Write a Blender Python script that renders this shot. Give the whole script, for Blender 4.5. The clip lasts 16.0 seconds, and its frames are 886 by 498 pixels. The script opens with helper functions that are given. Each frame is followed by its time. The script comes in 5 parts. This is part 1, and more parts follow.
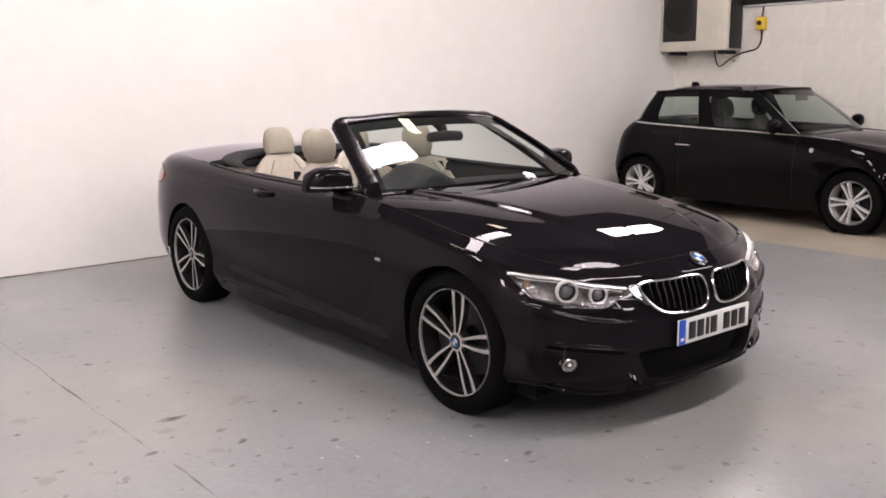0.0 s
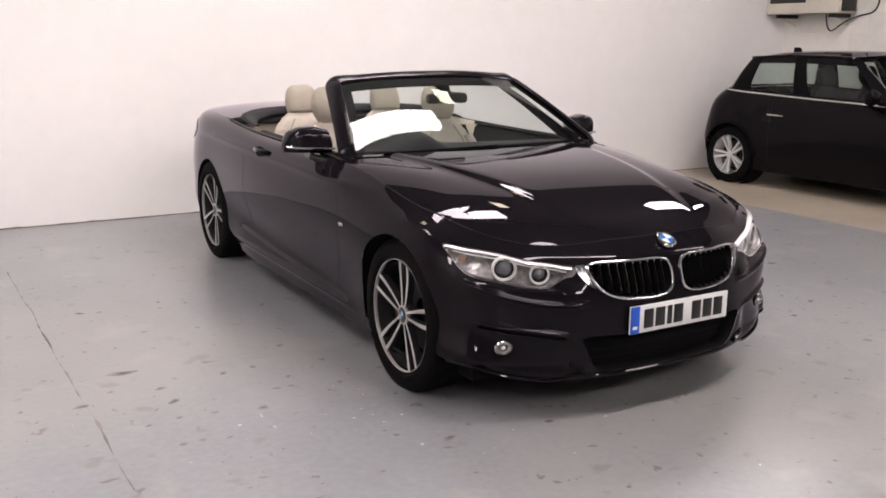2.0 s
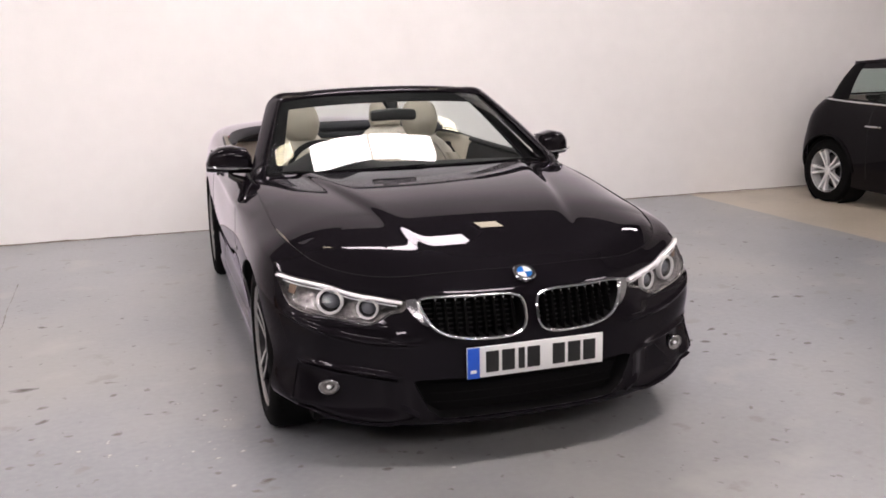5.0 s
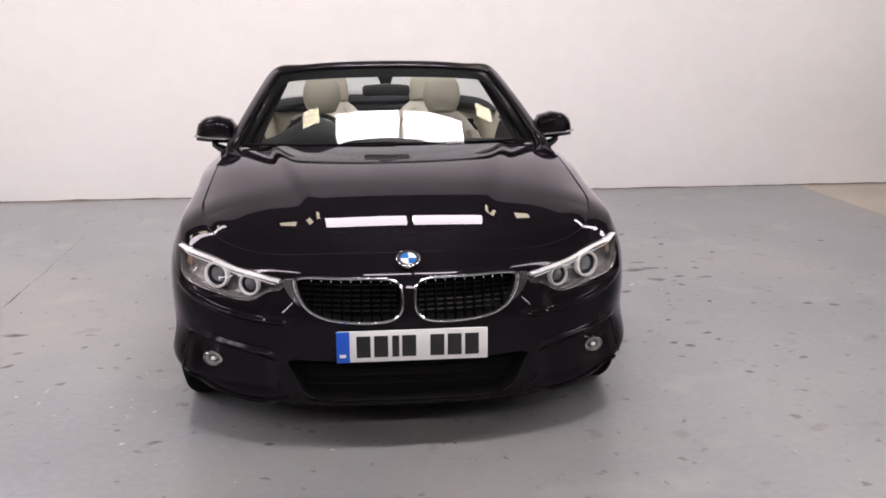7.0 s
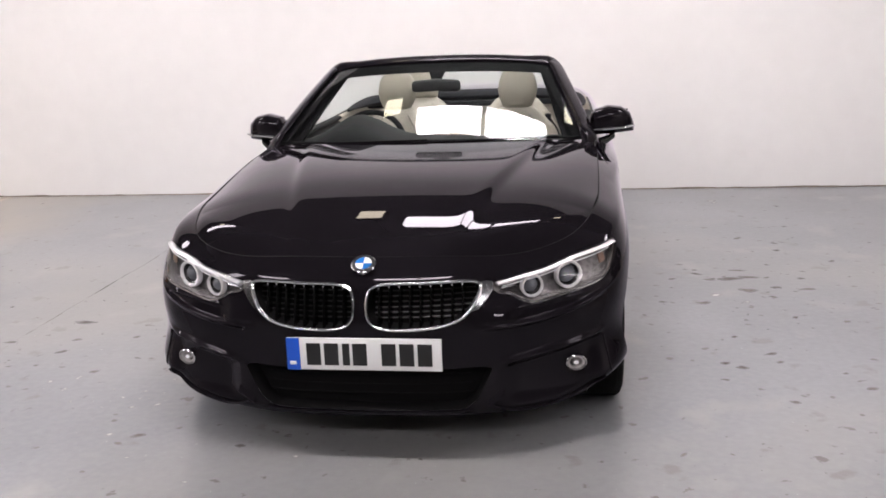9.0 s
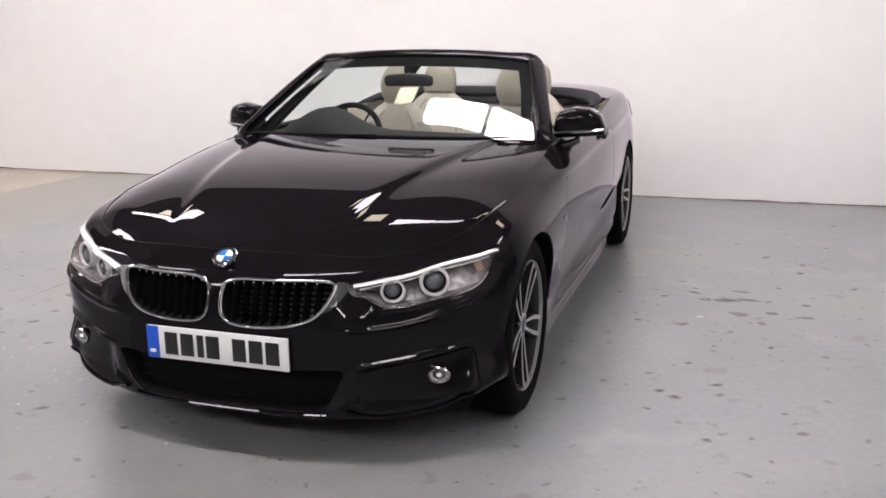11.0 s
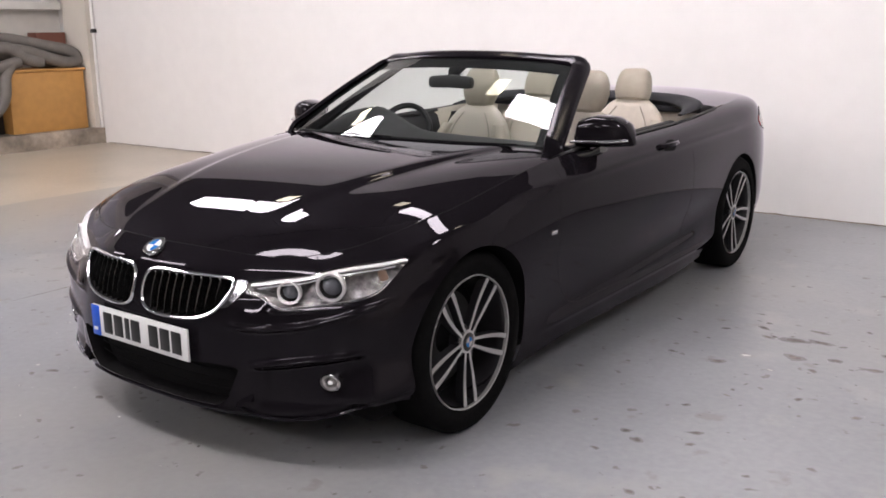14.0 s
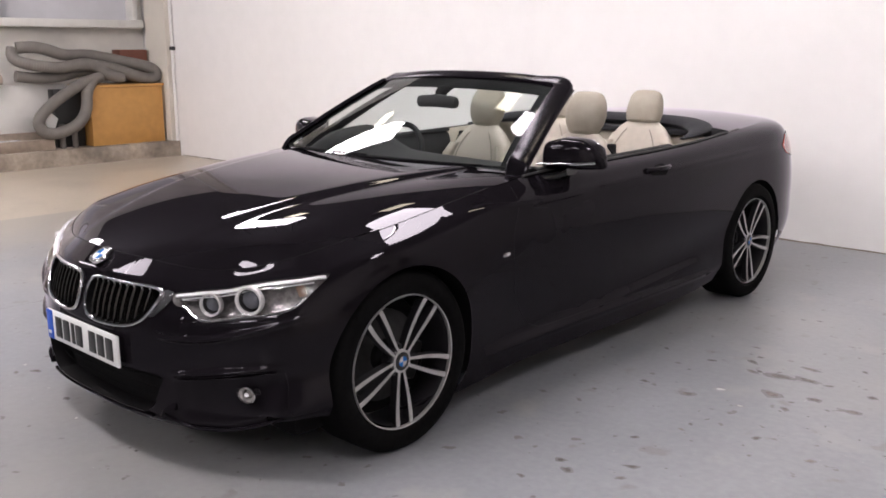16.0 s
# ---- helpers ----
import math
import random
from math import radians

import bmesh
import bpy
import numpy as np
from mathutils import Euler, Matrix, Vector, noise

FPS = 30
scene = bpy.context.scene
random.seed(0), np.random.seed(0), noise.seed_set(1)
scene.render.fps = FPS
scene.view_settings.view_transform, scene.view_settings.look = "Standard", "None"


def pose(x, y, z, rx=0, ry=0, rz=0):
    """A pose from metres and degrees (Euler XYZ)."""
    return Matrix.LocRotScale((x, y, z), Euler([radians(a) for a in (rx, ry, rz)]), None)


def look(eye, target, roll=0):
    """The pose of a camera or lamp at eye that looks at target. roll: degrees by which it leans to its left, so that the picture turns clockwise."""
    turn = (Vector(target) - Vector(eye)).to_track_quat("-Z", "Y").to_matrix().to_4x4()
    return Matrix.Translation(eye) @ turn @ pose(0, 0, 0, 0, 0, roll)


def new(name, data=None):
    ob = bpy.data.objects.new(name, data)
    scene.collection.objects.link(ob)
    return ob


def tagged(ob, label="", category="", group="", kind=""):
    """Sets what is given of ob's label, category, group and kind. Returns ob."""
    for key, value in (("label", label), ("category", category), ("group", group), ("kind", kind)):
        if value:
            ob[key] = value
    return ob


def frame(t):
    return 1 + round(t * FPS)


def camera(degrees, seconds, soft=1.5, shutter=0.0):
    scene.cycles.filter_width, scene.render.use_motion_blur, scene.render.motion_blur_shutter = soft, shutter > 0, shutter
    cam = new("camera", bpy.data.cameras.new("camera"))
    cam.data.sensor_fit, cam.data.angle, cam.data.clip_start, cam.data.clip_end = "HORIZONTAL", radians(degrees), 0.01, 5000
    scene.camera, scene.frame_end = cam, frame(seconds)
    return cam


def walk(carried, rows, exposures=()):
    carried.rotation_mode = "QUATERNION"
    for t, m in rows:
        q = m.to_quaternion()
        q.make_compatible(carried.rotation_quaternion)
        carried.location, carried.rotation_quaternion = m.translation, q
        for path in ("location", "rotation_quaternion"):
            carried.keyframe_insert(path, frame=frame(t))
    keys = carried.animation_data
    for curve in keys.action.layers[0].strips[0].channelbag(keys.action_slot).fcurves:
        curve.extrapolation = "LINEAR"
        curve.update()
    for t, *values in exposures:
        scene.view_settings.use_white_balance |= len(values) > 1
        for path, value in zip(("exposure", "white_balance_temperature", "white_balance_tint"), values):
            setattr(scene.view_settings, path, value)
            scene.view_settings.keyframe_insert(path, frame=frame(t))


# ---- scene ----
cam = camera(51.7, 16.0, 1.7)
PATH = [
    (0, (-3.388, -3.037, 1.5), (-2.146, -1.513, 1.131), -0.6),
    (0.5, (-3.196, -3.114, 1.48), (-2.012, -1.549, 1.096), -0.7),
    (1, (-3.012, -3.143, 1.483), (-1.855, -1.561, 1.086), -0.7),
    (1.5, (-2.817, -3.234, 1.488), (-1.737, -1.595, 1.103), -1.2),
    (2, (-2.567, -3.332, 1.478), (-1.594, -1.643, 1.032), 0.3),
    (2.5, (-2.339, -3.395, 1.475), (-1.399, -1.688, 1.028), 1.1),
    (3, (-2.108, -3.428, 1.469), (-1.223, -1.693, 1.015), 0.1),
    (3.5, (-1.883, -3.553, 1.484), (-1.076, -1.783, 1.018), 0.8),
    (4, (-1.667, -3.576, 1.471), (-0.939, -1.769, 1.02), 0.0),
    (6.5, (-0.467, -3.708, 1.471), (-0.147, -1.776, 1.066), -0.7),
    (7, (-0.17, -3.734, 1.482), (0.016, -1.799, 1.01), -0.3),
    (7.5, (0.053, -3.672, 1.464), (0.146, -1.732, 0.989), -0.1),
    (8, (0.254, -3.592, 1.461), (0.21, -1.655, 0.992), -1.5),
    (10.5, (1.413, -3.336, 1.453), (0.855, -1.48, 0.96), -0.7),
    (11, (1.6, -3.184, 1.428), (0.982, -1.343, 0.951), -0.8),
    (11.5, (1.747, -3.052, 1.423), (1.092, -1.223, 0.949), -0.8),
    (12, (1.96, -2.921, 1.421), (1.196, -1.135, 0.945), -0.4),
    (12.5, (2.12, -2.827, 1.418), (1.269, -1.083, 0.934), -1.1),
    (13, (2.268, -2.71, 1.404), (1.305, -1.023, 0.93), -1.1),
    (13.5, (2.398, -2.614, 1.412), (1.36, -0.966, 0.956), -1.5),
    (14, (2.595, -2.543, 1.419), (1.449, -0.973, 0.948), -0.5),
    (14.5, (2.727, -2.456, 1.412), (1.511, -0.94, 0.938), -1.2),
    (15, (2.819, -2.321, 1.416), (1.567, -0.825, 0.975), -0.6),
    (15.5, (2.929, -2.221, 1.411), (1.642, -0.745, 1.003), -1.3),
    (16, (3.049, -2.161, 1.417), (1.721, -0.729, 0.987), -0.1),
]
walk(cam, [(t, look(eye, target, roll)) for t, eye, target, roll in PATH], ((0, 0, 6750, 15), (4, 0, 6700, 15), (6.5, -.12, 6570, 14.3), (7.5, -.04, 6500, 14), (11.5, 0, 6420, 13), (16, 0, 6400, 14)))

# ---- light ----
WALL_Y, LEFT_X, RIGHT_X, FRONT_Y, ROOF_Z, LIGHT_Z = 4.5, -8.75, 6.72, -11.0, 4.5, 3.5
world = bpy.data.worlds.new("world")
scene.world = world
world.use_nodes = True
world.node_tree.nodes["Background"].inputs[0].default_value = (0.9, 0.95, 1.0, 1)
world.node_tree.nodes["Background"].inputs[1].default_value = 0.05
scene.view_settings.exposure = 0.0


# ---- materials ----
def material(name, color, rough=0.5, metal=0.0, coat=0.0, grain=0.0, grain_scale=40.0, stain=0.0, stain_scale=1.5, bump=0.0, bump_scale=200.0, spec=0.5, random_value=0.0, emit=0.0):
    m = bpy.data.materials.new(name)
    m.use_nodes = True
    nt = m.node_tree
    b = nt.nodes["Principled BSDF"]
    b.inputs["Base Color"].default_value = (*color, 1)
    b.inputs["Roughness"].default_value = rough
    b.inputs["Metallic"].default_value = metal
    b.inputs["Coat Weight"].default_value = coat
    b.inputs["Coat Roughness"].default_value = 0.015
    b.inputs["Coat IOR"].default_value = 1.27
    b.inputs["Specular IOR Level"].default_value = spec
    if emit:
        b.inputs["Emission Color"].default_value = (*color, 1)
        b.inputs["Emission Strength"].default_value = emit
    tc = nt.nodes.new("ShaderNodeTexCoord")
    if grain or stain or random_value:
        last = None
        rgb = nt.nodes.new("ShaderNodeRGB")
        rgb.outputs[0].default_value = (*color, 1)
        last = rgb.outputs[0]
        for amount, scale, detail in ((grain, grain_scale, 3.0), (stain, stain_scale, 6.0)):
            if not amount:
                continue
            n = nt.nodes.new("ShaderNodeTexNoise")
            n.inputs["Scale"].default_value, n.inputs["Detail"].default_value = scale, detail
            nt.links.new(tc.outputs["Object"], n.inputs["Vector"])
            r = nt.nodes.new("ShaderNodeMapRange")
            r.inputs[1].default_value, r.inputs[2].default_value = 0.3, 0.7
            r.inputs[3].default_value, r.inputs[4].default_value = 1 - amount, 1 + amount
            nt.links.new(n.outputs["Fac"], r.inputs[0])
            x = nt.nodes.new("ShaderNodeVectorMath")
            x.operation = "SCALE"
            nt.links.new(last, x.inputs[0])
            nt.links.new(r.outputs[0], x.inputs["Scale"])
            last = x.outputs[0]
        if random_value:
            o = nt.nodes.new("ShaderNodeObjectInfo")
            r = nt.nodes.new("ShaderNodeMapRange")
            r.inputs[3].default_value, r.inputs[4].default_value = 1 - random_value, 1 + random_value
            nt.links.new(o.outputs["Random"], r.inputs[0])
            x = nt.nodes.new("ShaderNodeVectorMath")
            x.operation = "SCALE"
            nt.links.new(last, x.inputs[0])
            nt.links.new(r.outputs[0], x.inputs["Scale"])
            last = x.outputs[0]
        nt.links.new(last, b.inputs["Base Color"])
    if bump:
        n = nt.nodes.new("ShaderNodeTexNoise")
        n.inputs["Scale"].default_value, n.inputs["Detail"].default_value = bump_scale, 4.0
        nt.links.new(tc.outputs["Object"], n.inputs["Vector"])
        k = nt.nodes.new("ShaderNodeBump")
        k.inputs["Strength"].default_value, k.inputs["Distance"].default_value = bump, 0.01
        nt.links.new(n.outputs["Fac"], k.inputs["Height"])
        nt.links.new(k.outputs[0], b.inputs["Normal"])
    return m


def clear_glass(name, tint, gloss_ior=1.5, rough=0.0):
    """Thin clear pane: see-through with a Fresnel gloss."""
    m = bpy.data.materials.new(name)
    m.use_nodes = True
    nt = m.node_tree
    nt.nodes.clear()
    out = nt.nodes.new("ShaderNodeOutputMaterial")
    tr = nt.nodes.new("ShaderNodeBsdfTransparent")
    tr.inputs[0].default_value = (*tint, 1)
    gl = nt.nodes.new("ShaderNodeBsdfGlossy")
    gl.inputs["Roughness"].default_value = rough
    # gloss that grows towards grazing angles, the same from both sides of the pane
    f0 = ((gloss_ior - 1) / (gloss_ior + 1)) ** 2
    lw = nt.nodes.new("ShaderNodeLayerWeight")
    lw.inputs["Blend"].default_value = 0.5
    pw = nt.nodes.new("ShaderNodeMath")
    pw.operation = "POWER"
    pw.inputs[1].default_value = 5.0
    nt.links.new(lw.outputs["Facing"], pw.inputs[0])
    ad = nt.nodes.new("ShaderNodeMath")
    ad.operation = "MULTIPLY_ADD"
    ad.inputs[1].default_value, ad.inputs[2].default_value = 1 - f0, f0
    nt.links.new(pw.outputs[0], ad.inputs[0])
    mix = nt.nodes.new("ShaderNodeMixShader")
    nt.links.new(ad.outputs[0], mix.inputs[0])
    nt.links.new(tr.outputs[0], mix.inputs[1])
    nt.links.new(gl.outputs[0], mix.inputs[2])
    nt.links.new(mix.outputs[0], out.inputs[0])
    return m


def lacquer(name, color, gloss_ior, rough=0.012, grazing=0.0):
    """Dark paint under a clear lacquer: a dull base with a Fresnel gloss."""
    m = material(name, color, 0.6, spec=0.0, stain=0.12, stain_scale=2.0)
    nt = m.node_tree
    out = [n for n in nt.nodes if n.type == "OUTPUT_MATERIAL"][0]
    gl = nt.nodes.new("ShaderNodeBsdfGlossy")
    gl.inputs["Roughness"].default_value = rough
    gl.inputs["Color"].default_value = (0.96, 0.92, 1.0, 1)
    fr = nt.nodes.new("ShaderNodeFresnel")
    fr.inputs[0].default_value = gloss_ior
    mix = nt.nodes.new("ShaderNodeMixShader")
    gloss = fr.outputs[0]
    if grazing:
        nt.nodes.remove(fr)
        f0 = ((gloss_ior - 1) / (gloss_ior + 1)) ** 2
        lw = nt.nodes.new("ShaderNodeLayerWeight")
        lw.inputs[0].default_value = 0.5
        pw = nt.nodes.new("ShaderNodeMath")
        pw.operation = "POWER"
        pw.inputs[1].default_value = grazing
        ma = nt.nodes.new("ShaderNodeMath")
        ma.operation = "MULTIPLY_ADD"
        ma.inputs[1].default_value = 1.45
        ma.inputs[2].default_value = f0
        nt.links.new(lw.outputs["Facing"], pw.inputs[0])
        ma.use_clamp = True
        nt.links.new(pw.outputs[0], ma.inputs[0])
        gloss = ma.outputs[0]
    nt.links.new(gloss, mix.inputs[0])
    nt.links.new(nt.nodes["Principled BSDF"].outputs[0], mix.inputs[1])
    nt.links.new(gl.outputs[0], mix.inputs[2])
    nt.links.new(mix.outputs[0], out.inputs[0])
    return m


FRAMEPAINT = lacquer("dark_frame_paint", (0.0055, 0.0046, 0.006), 1.21, 0.19)
PAINT = lacquer("black_car_paint", (0.0066, 0.0055, 0.0070), 1.29, grazing=7.2)
GLOSS = material("gloss_black_plastic", (0.008, 0.008, 0.008), 0.08)
PLASTIC = material("matt_black_plastic", (0.015, 0.015, 0.015), 0.5, grain=0.2, grain_scale=150)
DEEP = material("dark_cavity", (0.006, 0.0055, 0.006), 0.85, spec=0.15)
SATIN = material("satin_black_trim", (0.0035, 0.0032, 0.0038), 0.6, spec=0.05)
GAP = material("shut_gap", (0.001, 0.001, 0.001), 0.9)
RUBBER = material("tyre_rubber", (0.0045, 0.0043, 0.0045), 0.85, spec=0.06, grain=0.3, grain_scale=60)
CHROME = material("chrome", (0.66, 0.66, 0.67), 0.15, metal=1.0)
SATINCHROME = material("satin_chrome", (0.26, 0.26, 0.27), 0.18, metal=1.0)
ALLOY = material("machined_alloy", (0.42, 0.41, 0.405), 0.35, metal=0.3, grain=0.06, grain_scale=90)
ALLOYDARK = material("dark_alloy_paint", (0.014, 0.013, 0.015), 0.3, coat=0.6)
SILVER = material("silver_wheel_paint", (0.68, 0.68, 0.69), 0.28, metal=0.45)
DISC = material("brake_disc_steel", (0.035, 0.034, 0.034), 0.4, metal=0.6, grain=0.15)
LEATHER = material("cream_leather", (0.46, 0.415, 0.355), 0.5, grain=0.05, grain_scale=25, bump=0.15, bump_scale=260)
SEAM = material("seam_shadow_leather", (0.26, 0.235, 0.20), 0.7)
HEADHIDE = material("beige_headrest_leather", (0.33, 0.295, 0.24), 0.5, grain=0.05, grain_scale=25, bump=0.15, bump_scale=260)
LEATHER2 = material("cream_leather_side", (0.41, 0.365, 0.305), 0.5, grain=0.05, grain_scale=25, bump=0.15, bump_scale=260)
DASH = material("dark_soft_dash", (0.008, 0.008, 0.009), 0.65, spec=0.25, grain=0.15, grain_scale=120)
FABRIC = material("black_roof_fabric", (0.014, 0.014, 0.018), 0.9, grain=0.3, grain_scale=200)
WHITE = material("plate_white", (0.78, 0.78, 0.77), 0.35)
BLUE = material("plate_blue", (0.01, 0.09, 0.55), 0.35)
INK = material("plate_black", (0.012, 0.012, 0.012), 0.4)
BADGEBLUE = material("badge_blue", (0.02, 0.16, 0.5), 0.15, coat=0.8)
RED = material("tail_lamp_red", (0.62, 0.06, 0.05), 0.12, coat=1.0)
AMBER = material("amber_reflector", (0.30, 0.20, 0.15), 0.2)
LAMPGREY = material("lamp_reflector_grey", (0.60, 0.60, 0.61), 0.22, metal=0.4, grain=0.3, grain_scale=45)
RINGGREY = material("lamp_ring_grey", (0.55, 0.54, 0.54), 0.25)
LAMPMID = material("lamp_reflector_mid", (0.40, 0.38, 0.375), 0.18, metal=0.6, grain=0.35, grain_scale=55, bump=0.5, bump_scale=60)
LAMPDARK = material("lamp_inner_dark", (0.07, 0.066, 0.066), 0.2, metal=0.5)
LAMPWHITE = material("lamp_ring_white", (0.82, 0.83, 0.85), 0.25)
RINGBRIGHT = material("lamp_strip_bright", (0.78, 0.78, 0.79), 0.2, metal=0.3)
LENS = clear_glass("lamp_cover_clear", (0.93, 0.93, 0.94), 1.3)
EYE = material("projector_glass", (0.11, 0.115, 0.13), 0.05, coat=1.0)
SCREEN = clear_glass("windscreen_glass", (0.80, 0.86, 0.84), 1.55)
MIRROR = material("mirror_glass", (0.8, 0.8, 0.8), 0.02, metal=1.0)


# ---- mesh helpers ----
def spline(t, p, q):
    """Natural cubic spline through p (n x d) at t, sampled at q."""
    t, p, q = np.asarray(t, float), np.asarray(p, float), np.asarray(q, float)
    n = len(t)
    h = np.diff(t)
    a = np.zeros((n, n))
    r = np.zeros((n, p.shape[1]))
    a[0, 0] = a[-1, -1] = 1
    for i in range(1, n - 1):
        a[i, i - 1], a[i, i], a[i, i + 1] = h[i - 1], 2 * (h[i - 1] + h[i]), h[i]
        r[i] = 6 * ((p[i + 1] - p[i]) / h[i] - (p[i] - p[i - 1]) / h[i - 1])
    m = np.linalg.solve(a, r)
    k = np.clip(np.searchsorted(t, q) - 1, 0, n - 2)
    d = (q - t[k])[:, None]
    e = (t[k + 1] - q)[:, None]
    hk = h[k][:, None]
    return m[k] * e**3 / (6 * hk) + m[k + 1] * d**3 / (6 * hk) + (p[k] / hk - m[k] * hk / 6) * e + (p[k + 1] / hk - m[k + 1] * hk / 6) * d


def curve1(keys, q):
    """One smooth value along keys [(t, v), ...]."""
    k = np.array(keys, float)
    return spline(k[:, 0], k[:, 1:2], np.atleast_1d(q))[:, 0]


def link(name, mesh, mat, parent=None, label=""):
    ob = new(name, mesh)
    for mm in (mat if isinstance(mat, (list, tuple)) else [mat]):
        mesh.materials.append(mm)
    if parent is not None:
        ob.parent = parent
    if label:
        ob["label"] = label
    return ob


def part(name, bm, mat, parent=None, label="", smooth=True):
    """Links a bmesh as one mesh object under its thing."""
    me = bpy.data.meshes.new(name)
    bm.normal_update()
    bm.to_mesh(me)
    bm.free()
    if smooth:
        for p in me.polygons:
            p.use_smooth = True
        me.set_sharp_from_angle(angle=radians(38))
    return link(name, me, mat, parent, label)


def mesh_part(name, verts, faces, mat, parent=None, label="", normals=None, smooth=True):
    me = bpy.data.meshes.new(name)
    me.from_pydata([tuple(map(float, v)) for v in verts], [], [tuple(map(int, f)) for f in faces])
    me.update()
    if smooth:
        for p in me.polygons:
            p.use_smooth = True
    if normals is not None:
        me.normals_split_custom_set_from_vertices([tuple(map(float, n)) for n in normals])
    return link(name, me, mat, parent, label)


def box(bm, lo, hi, bevel=0.0, seg=2, m=None):
    lo, hi = Vector(lo), Vector(hi)
    r = bmesh.ops.create_cube(bm, size=1, matrix=Matrix.Translation((lo + hi) / 2) @ Matrix.Diagonal((*(hi - lo), 1)))
    vs = r["verts"]
    if bevel:
        es = list({e for v in vs for e in v.link_edges})
        g = bmesh.ops.bevel(bm, geom=es, offset=bevel, segments=seg, affect="EDGES", profile=0.5)
        vs = list({v for f in g["faces"] for v in f.verts} | {v for v in vs if v.is_valid})
    if m is not None:
        bmesh.ops.transform(bm, matrix=m, verts=vs)
    return vs


def boxed(lo, hi, bevel=0.0, seg=2, m=None):
    bm = bmesh.new()
    box(bm, lo, hi, bevel, seg, m)
    return bm


def lathe(profile, seg=48, axis="x", m=None, closed=False):
    """Turns (radius, along) pairs round an axis."""
    bm = bmesh.new()
    rings = []
    for r, a in profile:
        ring = []
        for i in range(seg):
            w = 2 * math.pi * i / seg
            p = (a, r * math.cos(w), r * math.sin(w)) if axis == "x" else (r * math.cos(w), r * math.sin(w), a) if axis == "z" else (r * math.cos(w), a, r * math.sin(w))
            ring.append(bm.verts.new(p))
        rings.append(ring)
    pairs = list(zip(rings, rings[1:])) + ([(rings[-1], rings[0])] if closed else [])
    for r0, r1 in pairs:
        for i in range(seg):
            j = (i + 1) % seg
            bm.faces.new((r0[i], r0[j], r1[j], r1[i]))
    bmesh.ops.recalc_face_normals(bm, faces=bm.faces)
    if m is not None:
        bm.transform(m)
    return bm


def tube(points, radius, seg=8, closed=False, flat=1.0, bm=None):
    """A round bar along points; flat squashes it across its second direction."""
    bm = bm or bmesh.new()
    pts = [Vector(p) for p in points]
    n = len(pts)
    rings = []
    up = None
    for i, p in enumerate(pts):
        a = pts[(i - 1) % n] if closed or i else p
        b = pts[(i + 1) % n] if closed or i < n - 1 else p
        d = (b - a).normalized()
        if up is None:
            up = Vector((0, 0, 1)) if abs(d.z) < 0.9 else Vector((0, 1, 0))
        side = d.cross(up).normalized()
        up = side.cross(d).normalized()
        r = radius[i] if isinstance(radius, (list, tuple)) else radius
        rings.append([bm.verts.new(p + side * (r * math.cos(w)) + up * (r * flat * math.sin(w))) for w in (2 * math.pi * k / seg for k in range(seg))])
    for i in range(n if closed else n - 1):
        r0, r1 = rings[i], rings[(i + 1) % n]
        for k in range(seg):
            bm.faces.new((r0[k], r0[(k + 1) % seg], r1[(k + 1) % seg], r1[k]))
    if not closed:
        bm.faces.new(rings[0])
        bm.faces.new(list(reversed(rings[-1])))
    bmesh.ops.recalc_face_normals(bm, faces=bm.faces)
    return bm


def smooth_line(points, n, closed=False):
    """Points along a smooth curve through the given ones."""
    p = np.array(points, float)
    if closed:
        p = np.vstack([p[-3:], p, p[:3]])
    d = np.concatenate([[0], np.cumsum(np.linalg.norm(np.diff(p, axis=0), axis=1) ** 0.5)])
    if closed:
        q = np.linspace(d[3], d[-3], n, endpoint=False)
    else:
        q = np.linspace(0, d[-1], n)
    return spline(d, p, q)


def blob(sections, seg=20, power=2.6, cap=True, bm=None):
    """Lofts rounded-rectangle rings; each section: centre, half sizes, and two axis vectors."""
    bm = bm or bmesh.new()
    rings = []
    for c, (a, b), (ax, ay) in sections:
        c, ax, ay = Vector(c), Vector(ax), Vector(ay)
        ring = []
        for i in range(seg):
            w = 2 * math.pi * i / seg
            cw, sw = math.cos(w), math.sin(w)
            x = a * math.copysign(abs(cw) ** (2 / power), cw)
            y = b * math.copysign(abs(sw) ** (2 / power), sw)
            ring.append(bm.verts.new(c + ax * x + ay * y))
        rings.append(ring)
    for r0, r1 in zip(rings, rings[1:]):
        for i in range(seg):
            j = (i + 1) % seg
            bm.faces.new((r0[i], r0[j], r1[j], r1[i]))
    if cap:
        bm.faces.new(rings[0])
        bm.faces.new(list(reversed(rings[-1])))
    bmesh.ops.recalc_face_normals(bm, faces=bm.faces)
    return bm


def inside(poly, x, y):
    """Which points lie inside a polygon."""
    poly = np.asarray(poly, float)
    hit = np.zeros(np.shape(x), bool)
    for (x0, y0), (x1, y1) in zip(poly, np.roll(poly, -1, axis=0)):
        c = (y0 > y) != (y1 > y)
        with np.errstate(divide="ignore", invalid="ignore"):
            hit ^= c & (x < (x1 - x0) * (y - y0) / (y1 - y0 + 1e-12) + x0)
    return hit


